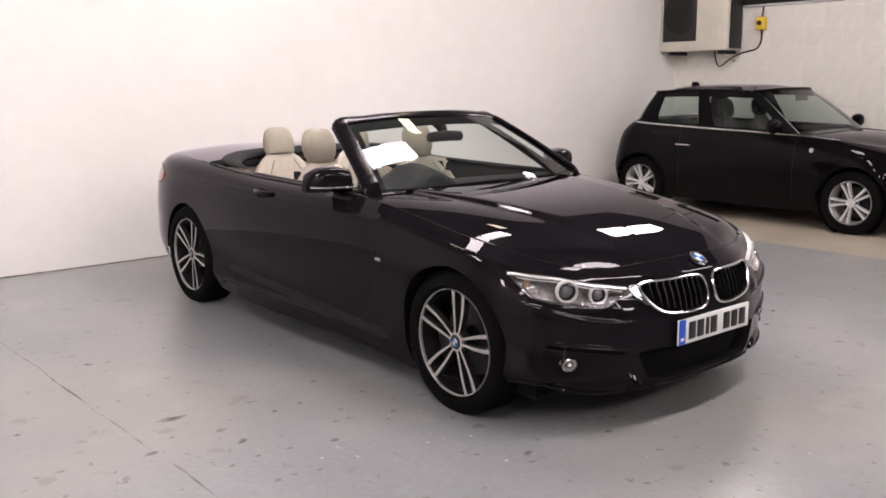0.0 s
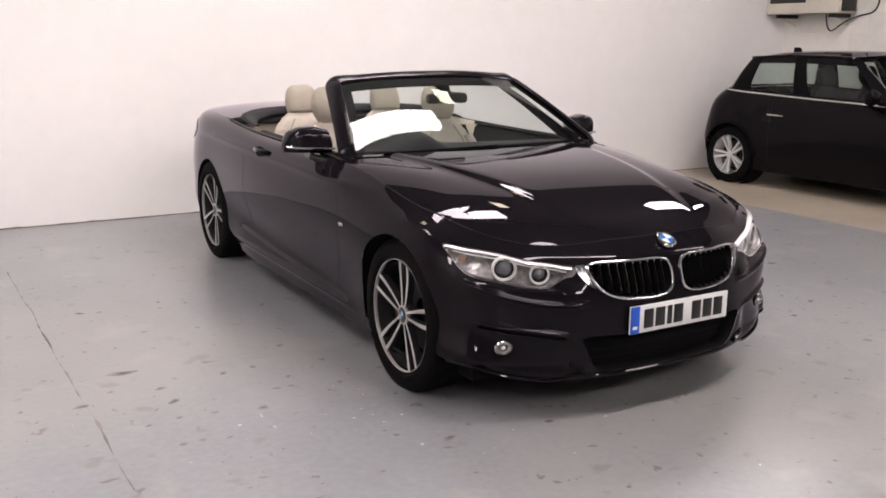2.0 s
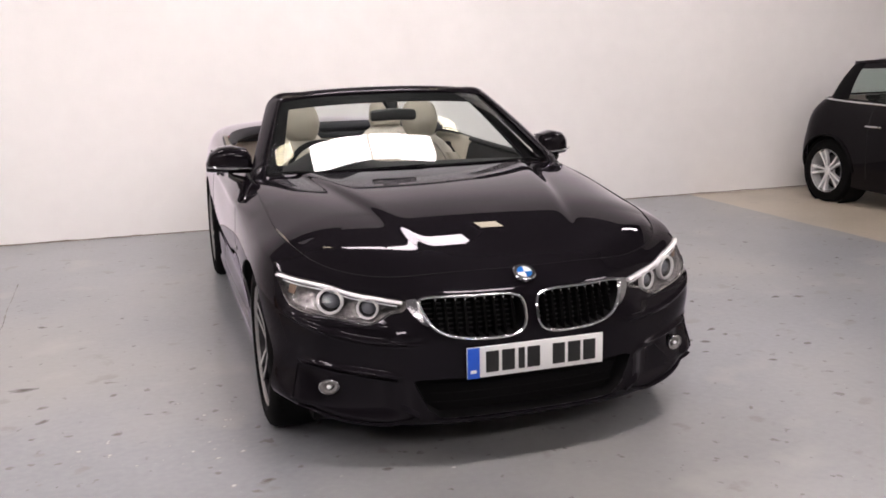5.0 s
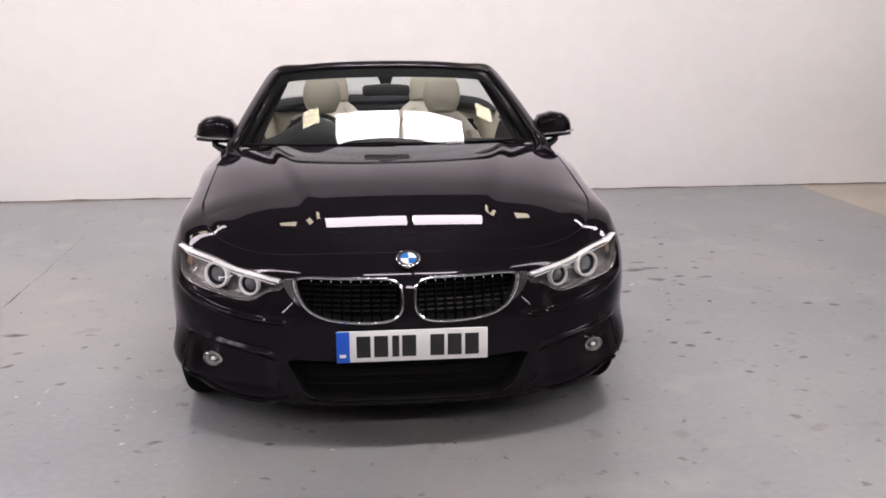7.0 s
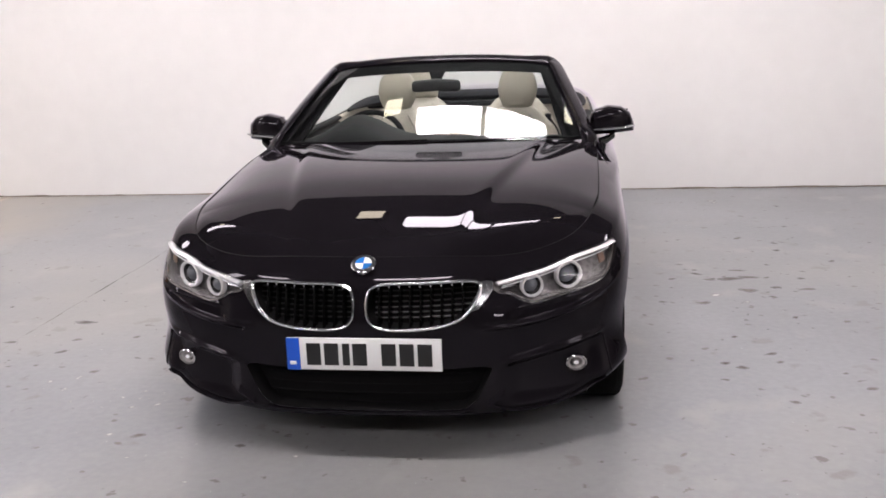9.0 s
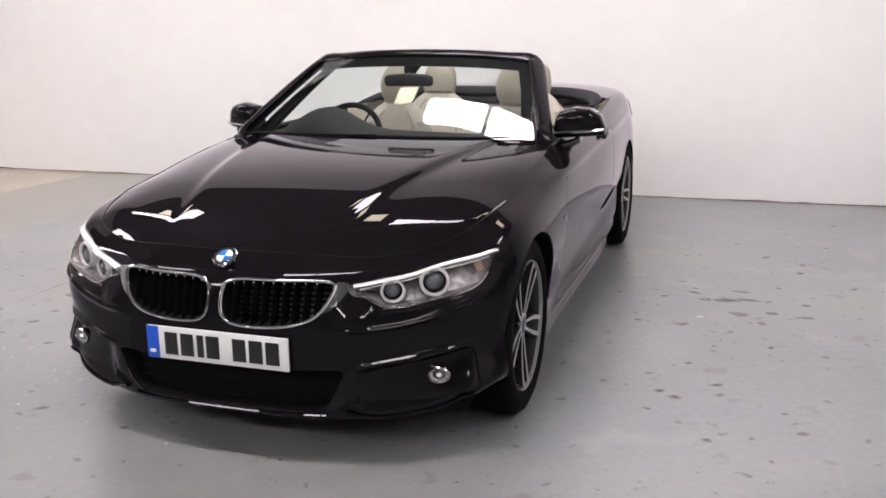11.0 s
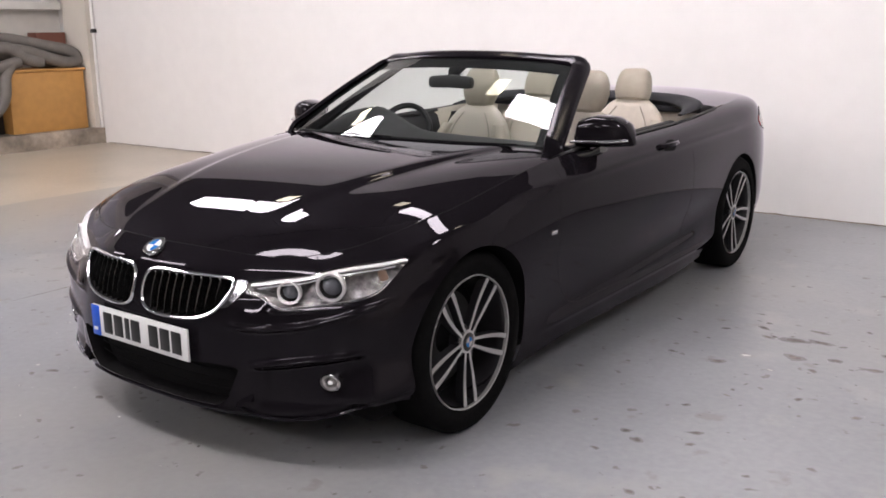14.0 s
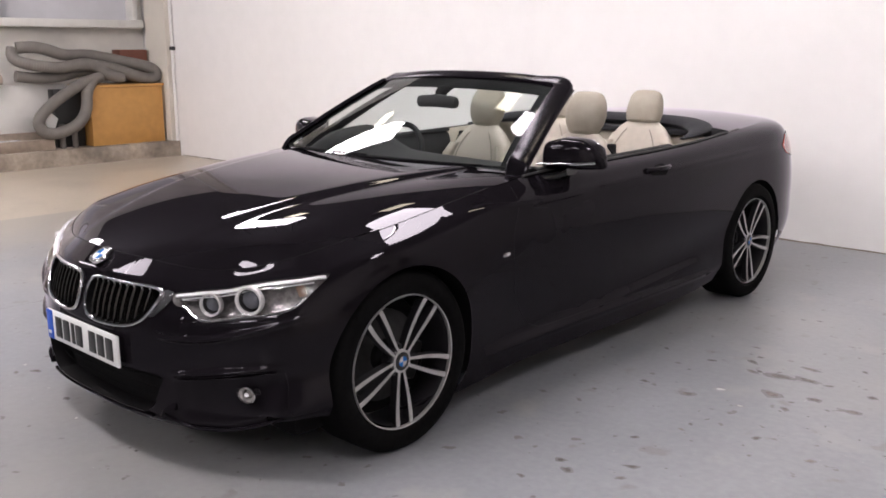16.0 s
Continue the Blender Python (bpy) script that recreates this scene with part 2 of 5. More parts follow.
def nearest_on(poly, p):
    """The point of a polygon's outline nearest to p."""
    best = None
    poly = np.asarray(poly, float)
    for a, b in zip(poly, np.roll(poly, -1, axis=0)):
        d = b - a
        k = np.clip(np.dot(p - a, d) / (np.dot(d, d) + 1e-12), 0, 1)
        c = a + k * d
        e = np.linalg.norm(p - c)
        if best is None or e < best[0]:
            best = (e, c)
    return best[1]


class Skin:
    """A car's side-and-end skin: feature lines from bottom to top, each running from the nose round the flank to the tail."""

    def __init__(self, lines, cols, rows):
        p = np.array(lines, float)
        mid = p[len(p) // 2]
        ts = np.concatenate([[0], np.cumsum(np.linalg.norm(np.diff(mid, axis=0), axis=1))])
        # double the ends so that the curve meets the middle plane squarely
        mirror = p * np.array([-1, 1, 1])
        ext = np.concatenate([mirror[:, 2:0:-1], p, mirror[:, -2:-4:-1]], axis=1)
        tx = np.concatenate([[-ts[2], -ts[1]], ts, [2 * ts[-1] - ts[-2], 2 * ts[-1] - ts[-3]]])
        self.ts = ts
        q = np.unique(np.round(np.concatenate([np.linspace(a, b, max(2, int(round((b - a) / ts[-1] * cols))) + 1) for a, b in zip(ts, ts[1:])]), 6))
        self.q = q
        along = np.array([spline(tx, ext[k], q) for k in range(len(p))])
        tv = np.concatenate([[0], np.cumsum(np.linalg.norm(np.diff(along, axis=0), axis=2).mean(1) ** 0.8)])
        v = np.unique(np.round(np.concatenate([np.linspace(a, b, max(2, int(round((b - a) / tv[-1] * rows))) + 1) for a, b in zip(tv, tv[1:])]), 6))
        grid = spline(tv, along.reshape(len(p), -1), v).reshape(len(v), len(q), 3)
        grid[:, 0, 0] = grid[:, -1, 0] = 0
        self.grid = grid
        self.refresh()

    def refresh(self):
        g = self.grid
        du = np.gradient(g, axis=1)
        dv = np.gradient(g, axis=0)
        du[:, 0, 1:] = 0
        du[:, -1, 1:] = 0
        n = np.cross(du, dv)
        n /= np.linalg.norm(n, axis=2, keepdims=True) + 1e-12
        self.normal = n
        r, c = g.shape[:2]
        i = np.arange((r - 1) * (c - 1))
        a = (i // (c - 1)) * c + i % (c - 1)
        self.faces = np.stack([a, a + 1, a + c + 1, a + c], axis=1)
        self.verts = g.reshape(-1, 3)
        self.norms = n.reshape(-1, 3)
        self.part_of = np.zeros(len(self.faces), int)

    def centre(self):
        return self.verts[self.faces].mean(1)

    def cut(self, poly, axes, where, code):
        """Gives the faces inside an outline (on two axes) a code and draws their rim onto the outline."""
        c = self.centre()
        a, b = axes
        hit = inside(poly, c[:, a], c[:, b]) & where(c) & (self.part_of == 0)
        self.part_of[hit] = code
        inner = np.unique(self.faces[hit])
        outer = np.unique(self.faces[(self.part_of != code)])
        rim = np.intersect1d(inner, outer)
        k = 3 - a - b
        for i in rim:
            p = self.verts[i].copy()
            t = nearest_on(poly, p[[a, b]])
            n = self.norms[i]
            d = t - p[[a, b]]
            if np.linalg.norm(d) > 0.03:
                continue
            self.verts[i, a], self.verts[i, b] = t
            if abs(n[k]) > 0.2:
                self.verts[i, k] -= np.clip((n[a] * d[0] + n[b] * d[1]) / n[k], -0.02, 0.02)

    def at(self, axes, p, where=None):
        """The skin's point over a place on two axes."""
        a, b = axes
        k = 3 - a - b
        v = self.verts
        d = (v[:, a] - p[0]) ** 2 + (v[:, b] - p[1]) ** 2
        if where is not None:
            d = np.where(where(v), d, 9e9)
        i = np.argmin(d)
        n = self.norms[i]
        q = v[i].copy()
        if abs(n[k]) > 0.15:
            q[k] -= np.clip((n[a] * (p[0] - q[a]) + n[b] * (p[1] - q[b])) / n[k], -0.03, 0.03)
        q[a], q[b] = p
        return q, n

    def pieces(self, name, mask, mat, parent, label="", lift=0.0, sides=(1, -1)):
        made = []
        for s in sides:
            f = self.faces[mask]
            if not len(f):
                continue
            use, inv = np.unique(f, return_inverse=True)
            f = inv.reshape(f.shape)
            f = f if s > 0 else f[:, ::-1]
            flip = np.array([s, 1, 1])
            made.append(mesh_part(name, (self.verts[use] + lift * self.norms[use]) * flip, f, mat, parent, label, self.norms[use] * flip))
        return made

    def whole(self, name, mask, mat, parent, label=""):
        """Both halves in one mesh."""
        f = self.faces[mask]
        use, inv = np.unique(f, return_inverse=True)
        f = inv.reshape(f.shape)
        v, n = self.verts[use], self.norms[use]
        flip = np.array([-1, 1, 1])
        return mesh_part(name, np.vstack([v, v * flip]), np.vstack([f, f[:, ::-1] + len(use)]), mat, parent, label, np.vstack([n, n * flip]))


def sheet(name, pts, mat, parent=None, label="", flip=False):
    """A smooth sheet from a grid of points."""
    g = np.asarray(pts, float)
    r, c = g.shape[:2]
    n = np.cross(np.gradient(g, axis=1), np.gradient(g, axis=0))
    n /= np.linalg.norm(n, axis=2, keepdims=True) + 1e-12
    i = np.arange((r - 1) * (c - 1))
    a = (i // (c - 1)) * c + i % (c - 1)
    f = np.stack([a, a + 1, a + c + 1, a + c], axis=1)
    if flip:
        f, n = f[:, ::-1], -n
    return mesh_part(name, g.reshape(-1, 3), f, mat, parent, label, n.reshape(-1, 3))


def thing(name, label, category, group="", at=(0, 0, 0), kind=""):
    e = new(name)
    e.location = at
    e.empty_display_size = 0.1
    return tagged(e, label, category, group, kind)

# ---- the room ----
def floor_material(name, color, spots):
    """Worn floor paint: broad stains, fine speckle, scuffs."""
    m = material(name, color, 0.28, spec=0.6, grain=0.06, grain_scale=30, stain=0.13, stain_scale=0.9, bump=0.06, bump_scale=30)
    nt = m.node_tree
    b = nt.nodes["Principled BSDF"]
    src = b.inputs["Base Color"].links[0].from_socket
    tc = [n for n in nt.nodes if n.type == "TEX_COORD"][0]
    last = src
    for scale, lo, hi, tone, amount in spots:
        n = nt.nodes.new("ShaderNodeTexNoise")
        n.inputs["Scale"].default_value, n.inputs["Detail"].default_value = scale, 5.0
        nt.links.new(tc.outputs["Object"], n.inputs["Vector"])
        r = nt.nodes.new("ShaderNodeMapRange")
        r.inputs[1].default_value, r.inputs[2].default_value = lo, hi
        r.inputs[4].default_value = amount
        nt.links.new(n.outputs["Fac"], r.inputs[0])
        x = nt.nodes.new("ShaderNodeMix")
        x.data_type = "RGBA"
        nt.links.new(r.outputs[0], x.inputs["Factor"])
        nt.links.new(last, x.inputs["A"])
        x.inputs["B"].default_value = (*tone, 1)
        last = x.outputs["Result"]
    nt.links.new(last, b.inputs["Base Color"])
    return m


FLOORPAINT = floor_material("worn_grey_floor_paint", (0.263, 0.271, 0.288), ((0.45, 0.48, 0.70, (0.31, 0.30, 0.275), 0.7), (2.4, 0.58, 0.70, (0.37, 0.365, 0.35), 0.55), (5.5, 0.64, 0.70, (0.19, 0.175, 0.155), 0.55), (13.0, 0.66, 0.70, (0.12, 0.105, 0.09), 0.8), (60.0, 0.74, 0.77, (0.62, 0.62, 0.60), 0.8)))


def dusty_edges(m, dust):
    """Concrete dust trodden over the paint towards both sides of the bay."""
    nt = m.node_tree
    b = nt.nodes["Principled BSDF"]
    src = b.inputs["Base Color"].links[0].from_socket
    tc = [n for n in nt.nodes if n.type == "TEX_COORD"][0]
    sep = nt.nodes.new("ShaderNodeSeparateXYZ")
    nt.links.new(tc.outputs["Object"], sep.inputs[0])
    n = nt.nodes.new("ShaderNodeTexNoise")
    n.inputs["Scale"].default_value, n.inputs["Detail"].default_value = 1.1, 7.0
    nt.links.new(tc.outputs["Object"], n.inputs["Vector"])
    ab = nt.nodes.new("ShaderNodeMath")
    ab.operation = "ABSOLUTE"
    sh = nt.nodes.new("ShaderNodeMath")
    sh.inputs[1].default_value = -0.5
    nt.links.new(sep.outputs["X"], sh.inputs[0])
    nt.links.new(sh.outputs[0], ab.inputs[0])
    ad = nt.nodes.new("ShaderNodeMath")
    ad.operation = "MULTIPLY_ADD"
    nt.links.new(n.outputs["Fac"], ad.inputs[0])
    ad.inputs[1].default_value = 3.2
    nt.links.new(ab.outputs[0], ad.inputs[2])
    r = nt.nodes.new("ShaderNodeMapRange")
    r.inputs[1].default_value, r.inputs[2].default_value, r.inputs[4].default_value = 5.2, 6.6, 0.75
    nt.links.new(ad.outputs[0], r.inputs[0])
    x = nt.nodes.new("ShaderNodeMix")
    x.data_type = "RGBA"
    nt.links.new(r.outputs[0], x.inputs["Factor"])
    nt.links.new(src, x.inputs["A"])
    x.inputs["B"].default_value = (*dust, 1)
    nt.links.new(x.outputs["Result"], b.inputs["Base Color"])


dusty_edges(FLOORPAINT, (0.36, 0.325, 0.275))
CONCRETE = floor_material("bare_beige_concrete", (0.47, 0.41, 0.33), ((1.6, 0.55, 0.75, (0.36, 0.31, 0.25), 0.5), (8.0, 0.66, 0.74, (0.24, 0.2, 0.17), 0.5)))
WALLPAINT = material("white_wall_paint", (0.80, 0.785, 0.775), 0.7, grain=0.015, grain_scale=6, stain=0.03, stain_scale=0.6, bump=0.05, bump_scale=14)
BLOCKPAINT = material("painted_blockwork", (0.77, 0.747, 0.71), 0.7, random_value=0.02, grain=0.03, grain_scale=12, stain=0.03, stain_scale=0.8, bump=0.08, bump_scale=45)
STAINEDWALL = material("stained_cream_wall", (0.70, 0.675, 0.63), 0.7, grain=0.03, grain_scale=5, stain=0.16, stain_scale=1.6, bump=0.1, bump_scale=18)
# for walls out of view, made dark to keep the car's reflections down
DARKWALL = material("unseen_dark_wall", (0.07, 0.07, 0.075), 0.7, stain=0.15)
# ceiling out of view, its dark tone set for reflections in the bonnet
DARKCEILING = material("unseen_dark_ceiling", (0.05, 0.05, 0.055), 0.8, stain=0.15)
PANEL = material("light_panel_diffuser", (1.0, 0.945, 0.935), 0.5, emit=43.5)
# two weaker copies of the glow, set to balance brightness across the room
PANELMID = material("mid_panel_diffuser", (1.0, 0.945, 0.935), 0.5, emit=31.5)
PANELDIM = material("dim_panel_diffuser", (1.0, 0.945, 0.935), 0.5, emit=23.5)
WARM = material("warm_lamp_glass", (1.0, 0.91, 0.66), 0.5, emit=18.0)


def wall(name, lo, hi, mat=None):
    return tagged(part(name, boxed(lo, hi), mat or WALLPAINT, smooth=False), kind="structure")


wall("floor", (LEFT_X - 0.3, FRONT_Y - 0.3, -0.2), (RIGHT_X + 0.3, WALL_Y + 0.3, 0.0), CONCRETE)
wall("wall_back", (-7.92, WALL_Y, 0), (RIGHT_X, WALL_Y + 0.25, ROOF_Z))
wall("wall_right", (RIGHT_X, -3.6, 0), (RIGHT_X + 0.25, WALL_Y + 0.25, ROOF_Z), BLOCKPAINT)
wall("wall_left", (LEFT_X - 0.25, -3.6, 0), (LEFT_X, WALL_Y + 0.25, ROOF_Z), STAINEDWALL)
# unseen front wall and side stretches, added dark to shade the car paint
wall("wall_front", (LEFT_X - 0.25, FRONT_Y - 0.25, 0), (RIGHT_X + 0.25, FRONT_Y, ROOF_Z), DARKWALL)
wall("wall_right_front", (RIGHT_X, FRONT_Y, 0), (RIGHT_X + 0.25, -3.6, ROOF_Z), DARKWALL)
wall("wall_left_front", (LEFT_X - 0.25, FRONT_Y, 0), (LEFT_X, -3.6, ROOF_Z), DARKWALL)
wall("ceiling", (LEFT_X - 0.25, FRONT_Y - 0.25, ROOF_Z), (RIGHT_X + 0.25, WALL_Y + 0.25, ROOF_Z + 0.2), DARKCEILING)

# painted parking area: a coat of paint with uneven edges
edge = []
ys = np.linspace(FRONT_Y + 1.5, WALL_Y - 0.01, 60)
for y in ys:
    edge.append((4.02 + 0.03 * noise.noise((y * 2, 3, 0)), y))
for y in ys[::-1]:
    edge.append((-4.82 + 0.05 * max(0, y - 2) ** 1.5 * 0.7 + 0.03 * noise.noise((y * 2, 9, 0)), y))
JOINT = material("dirty_floor_joint", (0.235, 0.223, 0.205), 0.9, stain=0.5, stain_scale=5)
bm = bmesh.new()
prev = None
for y in np.linspace(-.4, 3.0, 130):
    wv = max(.0004, .0025 + .006 * noise.noise((y * 3.1, 1, 4)) + .006 * noise.noise((y * 11, 7, 2)))
    x = -2.07 - .027 * y + .014 * noise.noise((y * 2.3, 5, 0))
    ring = [bm.verts.new((x - wv, y, .0065)), bm.verts.new((x + wv, y, .0065))]
    if prev:
        bm.faces.new((prev[0], prev[1], ring[1], ring[0]))
    prev = ring
joint_mesh = bm
bm = bmesh.new()
f = bm.faces.new([bm.verts.new((x, y, 0.004)) for x, y in edge])
bmesh.ops.triangulate(bm, faces=[f])
tagged(part("floor_joint", joint_mesh, JOINT, smooth=False), "dirty joint line across the painted floor", "floor joint", kind="structure")
tagged(part("floor_paint", bm, FLOORPAINT, smooth=False), "worn blue-grey painted floor area with scuffs", "floor", kind="structure")



# dirt, flakes and chips lying on the painted floor
def flakes(name, mats, spots, label):
    """Ragged flat patches: a core and a fainter rim."""
    bm = bmesh.new()
    for x, y, r in spots:
        n, w0, st = random.randint(9, 13), random.gauss(0, .5), .38 + .4 * random.random()
        rings = []
        shape = [.6 + .55 * random.random() for i in range(n)]
        for grow, lift in ((.62, .0056), (1.15, .0052)):
            ring = []
            for i in range(n):
                k, w = r * shape[i] * grow * (.92 + .16 * random.random()), 2 * math.pi * i / n
                u, v = k * math.cos(w), k * math.sin(w) * st
                ring.append(bm.verts.new((x + u * math.cos(w0) - v * math.sin(w0), y + u * math.sin(w0) + v * math.cos(w0), lift)))
            rings.append(ring)
        bm.faces.new(rings[0])
        for i in range(n):
            f = bm.faces.new((rings[1][i], rings[1][(i + 1) % n], rings[0][(i + 1) % n], rings[0][i]))
            f.material_index = 1
    return tagged(part(name, bm, mats, smooth=False), label, "floor marks", kind="stuff")


random.seed(11)
MARKS = material("brown_floor_marks", (0.178, 0.162, 0.145), 0.8, grain=0.25, grain_scale=60, stain=0.45, stain_scale=9)
MARKRIM = material("faint_floor_marks", (0.232, 0.227, 0.225), 0.7, grain=0.1, grain_scale=60, stain=0.2, stain_scale=9)
CHIPS = material("pale_paint_chips", (0.62, 0.61, 0.59), 0.8, stain=0.2, stain_scale=8)
CHIPRIM = material("faint_paint_chips", (0.34, 0.335, 0.33), 0.8, stain=0.2, stain_scale=8)
# the plainest smudges: place and half width
SMUDGES = [
    (1.56, 1.63, .070), (1.61, 1.40, .060), (1.66, 1.66, .060), (1.61, 1.81, .045), (1.38, 1.73, .038), (1.43, 1.61, .032), (1.35, 1.17, .040), (1.54, .42, .030),
    (1.56, .32, .025), (1.33, .30, .021), (1.30, .11, .018), (1.53, -.11, .026), (1.85, .04, .027), (1.42, .64, .021), (1.93, 1.43, .036), (1.77, 1.46, .034),
    (-1.87, .76, .060), (-1.89, 1.82, .027), (-1.48, .54, .022), (-1.33, .25, .020), (-1.77, .49, .023), (-1.75, .32, .030), (-2.10, .44, .034), (-.51, -.61, .022),
    (-.98, -.62, .020), (-.93, -.55, .028), (.83, -.36, .042), (2.27, .84, .033), (2.40, .80, .033), (1.06, -.58, .023), (-1.45, .07, .024), (1.75, 2.62, .034)]
spots = list(SMUDGES)
spots += [(random.gauss(1.85, .45), random.gauss(1.6, .9), .006 + .020 * random.random() ** 2) for i in range(90)]
spots += [(random.uniform(-4.6, 3.9), random.uniform(-2.6, 4.2), .004 + .014 * random.random() ** 3) for i in range(150)]
spots += [(random.gauss(-2.2, .8), random.gauss(.8, 1.0), .005 + .016 * random.random() ** 2) for i in range(60)]
flakes("floor_marks", [MARKS, MARKRIM], [q for q in spots if -4.5 < q[0] < 3.9 and not (abs(q[0]) < .95 and -.4 < q[1] < 3.8)], "scattered brown dirt spots on the painted floor")
spots = [(-.28, -.68, .016), (-.60, -.89, .012), (-.89, -.73, .010), (-.68, -.61, .008), (-.08, -1.29, .011), (1.43, 1.31, .040), (1.57, 1.19, .021), (1.75, 3.93, .040), (1.77, 3.85, .025)]
spots += [(random.uniform(-4.4, 3.8), random.uniform(-2.2, 3.6), .002 + .007 * random.random() ** 3) for i in range(90)]
spots += [(random.gauss(-1.15, .20), random.gauss(-.05, .22), .003 + .016 * random.random() ** 2) for i in range(40)]
flakes("paint_chips", [CHIPS, CHIPRIM], [q for q in spots if not (abs(q[0]) < .95 and -.4 < q[1] < 3.8)], "small pale chips in the painted floor")
# grime along the foot of the back wall
bm = bmesh.new()
prev = None
for x in np.linspace(-7.9, RIGHT_X - .01, 320):
    h = .012 + .016 * max(0, noise.noise((x * 2.1, 0, 3))) + .012 * max(0, noise.noise((x * 9, 4, 0)))
    ring = [bm.verts.new((x, WALL_Y - .004, .004)), bm.verts.new((x, WALL_Y - .004, h))]
    if prev:
        bm.faces.new((prev[0], ring[0], ring[1], prev[1]))
    prev = ring
tagged(part("wall_foot_grime", bm, material("brown_wall_grime", (0.22, 0.185, 0.15), 0.9, stain=0.4, stain_scale=7), smooth=False), "brown grime line along the foot of the white wall", "grime", kind="structure")

# light panels hung in pairs under the dark roof
def panel_light(x0, x1, y, glow):
    lp = thing("ceiling_light", "white glowing box light hung from the roof", "ceiling light", "ceiling lights", (0, 0, 0))
    part("diffuser", boxed((x0 + .01, y - .15, LIGHT_Z - .05), (x1 - .01, y + .15, LIGHT_Z + .12), .004), glow, lp, smooth=False)
    for x in (x0 + .12, x1 - .12):
        part("hanger", tube([(x, y, LIGHT_Z + .11), (x, y, ROOF_Z)], .004, 6), PLASTIC, lp)
        part("hanger_strap", boxed((x - .012, y - .155, LIGHT_Z + .116), (x + .012, y + .155, LIGHT_Z + .128)), LAMPWHITE, lp, smooth=False)


# the pairs at x -6.9 and -6.6 are added fill for the left side
for y, xs in ((1.84, (-3.5, 3.95)), (1.90, (.24,)), (.2, (-6.9,)), (-1.90, (-6.6, -3.4, .24, 3.95)), (-5.7, (-3.5, .24, 3.95))):
    for x in xs:
        w, gap = (.80, .02) if x == .24 else (.52, .06) if (x, y) == (3.95, 1.84) else (.83, .045)
        glow = PANEL if x == .24 or y == .2 or w < .6 else PANELMID if -5 < x < 0 else PANELDIM
        panel_light(x - w, x - gap, y, glow)
        panel_light(x + gap, x + w, y, glow)
for x, y in ((-3.08, 2.14), (-.86, 2.1), (1.36, 2.35)):
    lp = thing("spot_lamp", "square yellowish lamp hung from the roof", "ceiling light", "spot lamps")
    part("lamp_housing", boxed((x - .12, y - .15, LIGHT_Z - .10), (x + .12, y + .15, LIGHT_Z - .002), .01), PLASTIC, lp)
    part("lamp_glass", boxed((x - .105, y - .13, LIGHT_Z - .115), (x + .105, y + .13, LIGHT_Z - .102)), WARM, lp, smooth=False)
    part("hanger", tube([(x, y, LIGHT_Z - .004), (x, y, ROOF_Z)], .006, 6), PLASTIC, lp)


# ---- the convertible ----
car = thing("convertible_car", "gloss black four-seat convertible, roof down, cream leather seats", "car")

# feature lines from the sill up, each from the nose round the flank to the tail
SILL = [(0, -.715, .182), (.28, -.705, .184), (.5, -.64, .184), (.715, -.535, .212), (.825, -.4, .235), (.845, 0, .15), (.845, .55, .15), (.84, 1.2, .155), (.84, 2.0, .155), (.82, 2.81, .19), (.79, 3.33, .24), (.651, 3.61, .27), (.396, 3.71, .28), (0, 3.75, .28)]
LIP = [(0, -.738, .222), (.28, -.722, .222), (.52, -.652, .226), (.762, -.54, .262), (.868, -.385, .285), (.885, 0, .26), (.853, .55, .245), (.848, 1.2, .245), (.85, 2.0, .26), (.855, 2.81, .28), (.825, 3.33, .33), (.696, 3.64, .37), (.416, 3.77, .38), (0, 3.82, .38)]
LOWER = [(0, -.748, .34), (.28, -.73, .34), (.53, -.652, .345), (.747, -.524, .36), (.857, -.365, .38), (.898, 0, .4), (.846, .55, .315), (.838, 1.2, .333), (.844, 2.0, .375), (.864, 2.81, .43), (.832, 3.33, .47), (.711, 3.63, .51), (.426, 3.79, .53), (0, 3.84, .53)]
BUMPER = [(0, -.75, .455), (.28, -.73, .455), (.53, -.645, .47), (.764, -.518, .49), (.861, -.356, .5), (.905, 0, .52), (.877, .55, .5), (.873, 1.2, .5), (.876, 2.0, .515), (.868, 2.81, .56), (.832, 3.33, .6), (.716, 3.61, .64), (.426, 3.77, .66), (0, 3.82, .66)]
MIDDLE = [(0, -.745, .545), (.28, -.718, .55), (.53, -.622, .57), (.76, -.492, .6), (.855, -.333, .625), (.902, 0, .65), (.897, .55, .635), (.896, 1.2, .635), (.89, 2.0, .65), (.868, 2.81, .69), (.824, 3.33, .73), (.711, 3.58, .77), (.416, 3.74, .79), (0, 3.795, .79)]
UPPER = [(0, -.712, .637), (.28, -.682, .639), (.53, -.573, .652), (.748, -.434, .68), (.833, -.29, .71), (.875, 0, .745), (.89, .55, .75), (.89, 1.2, .755), (.882, 2.0, .77), (.855, 2.81, .8), (.803, 3.33, .84), (.696, 3.55, .865), (.406, 3.71, .88), (0, 3.765, .88)]
SHOULDER = [(0, -.680, .674), (.28, -.650, .675), (.52, -.554, .676), (.724, -.396, .713), (.812, -.262, .74), (.842, 0, .778), (.868, .55, .825), (.862, 1.2, .86), (.85, 2.0, .875), (.818, 2.81, .908), (.757, 3.33, .943), (.651, 3.5, .958), (.386, 3.67, .962), (0, 3.73, .958)]
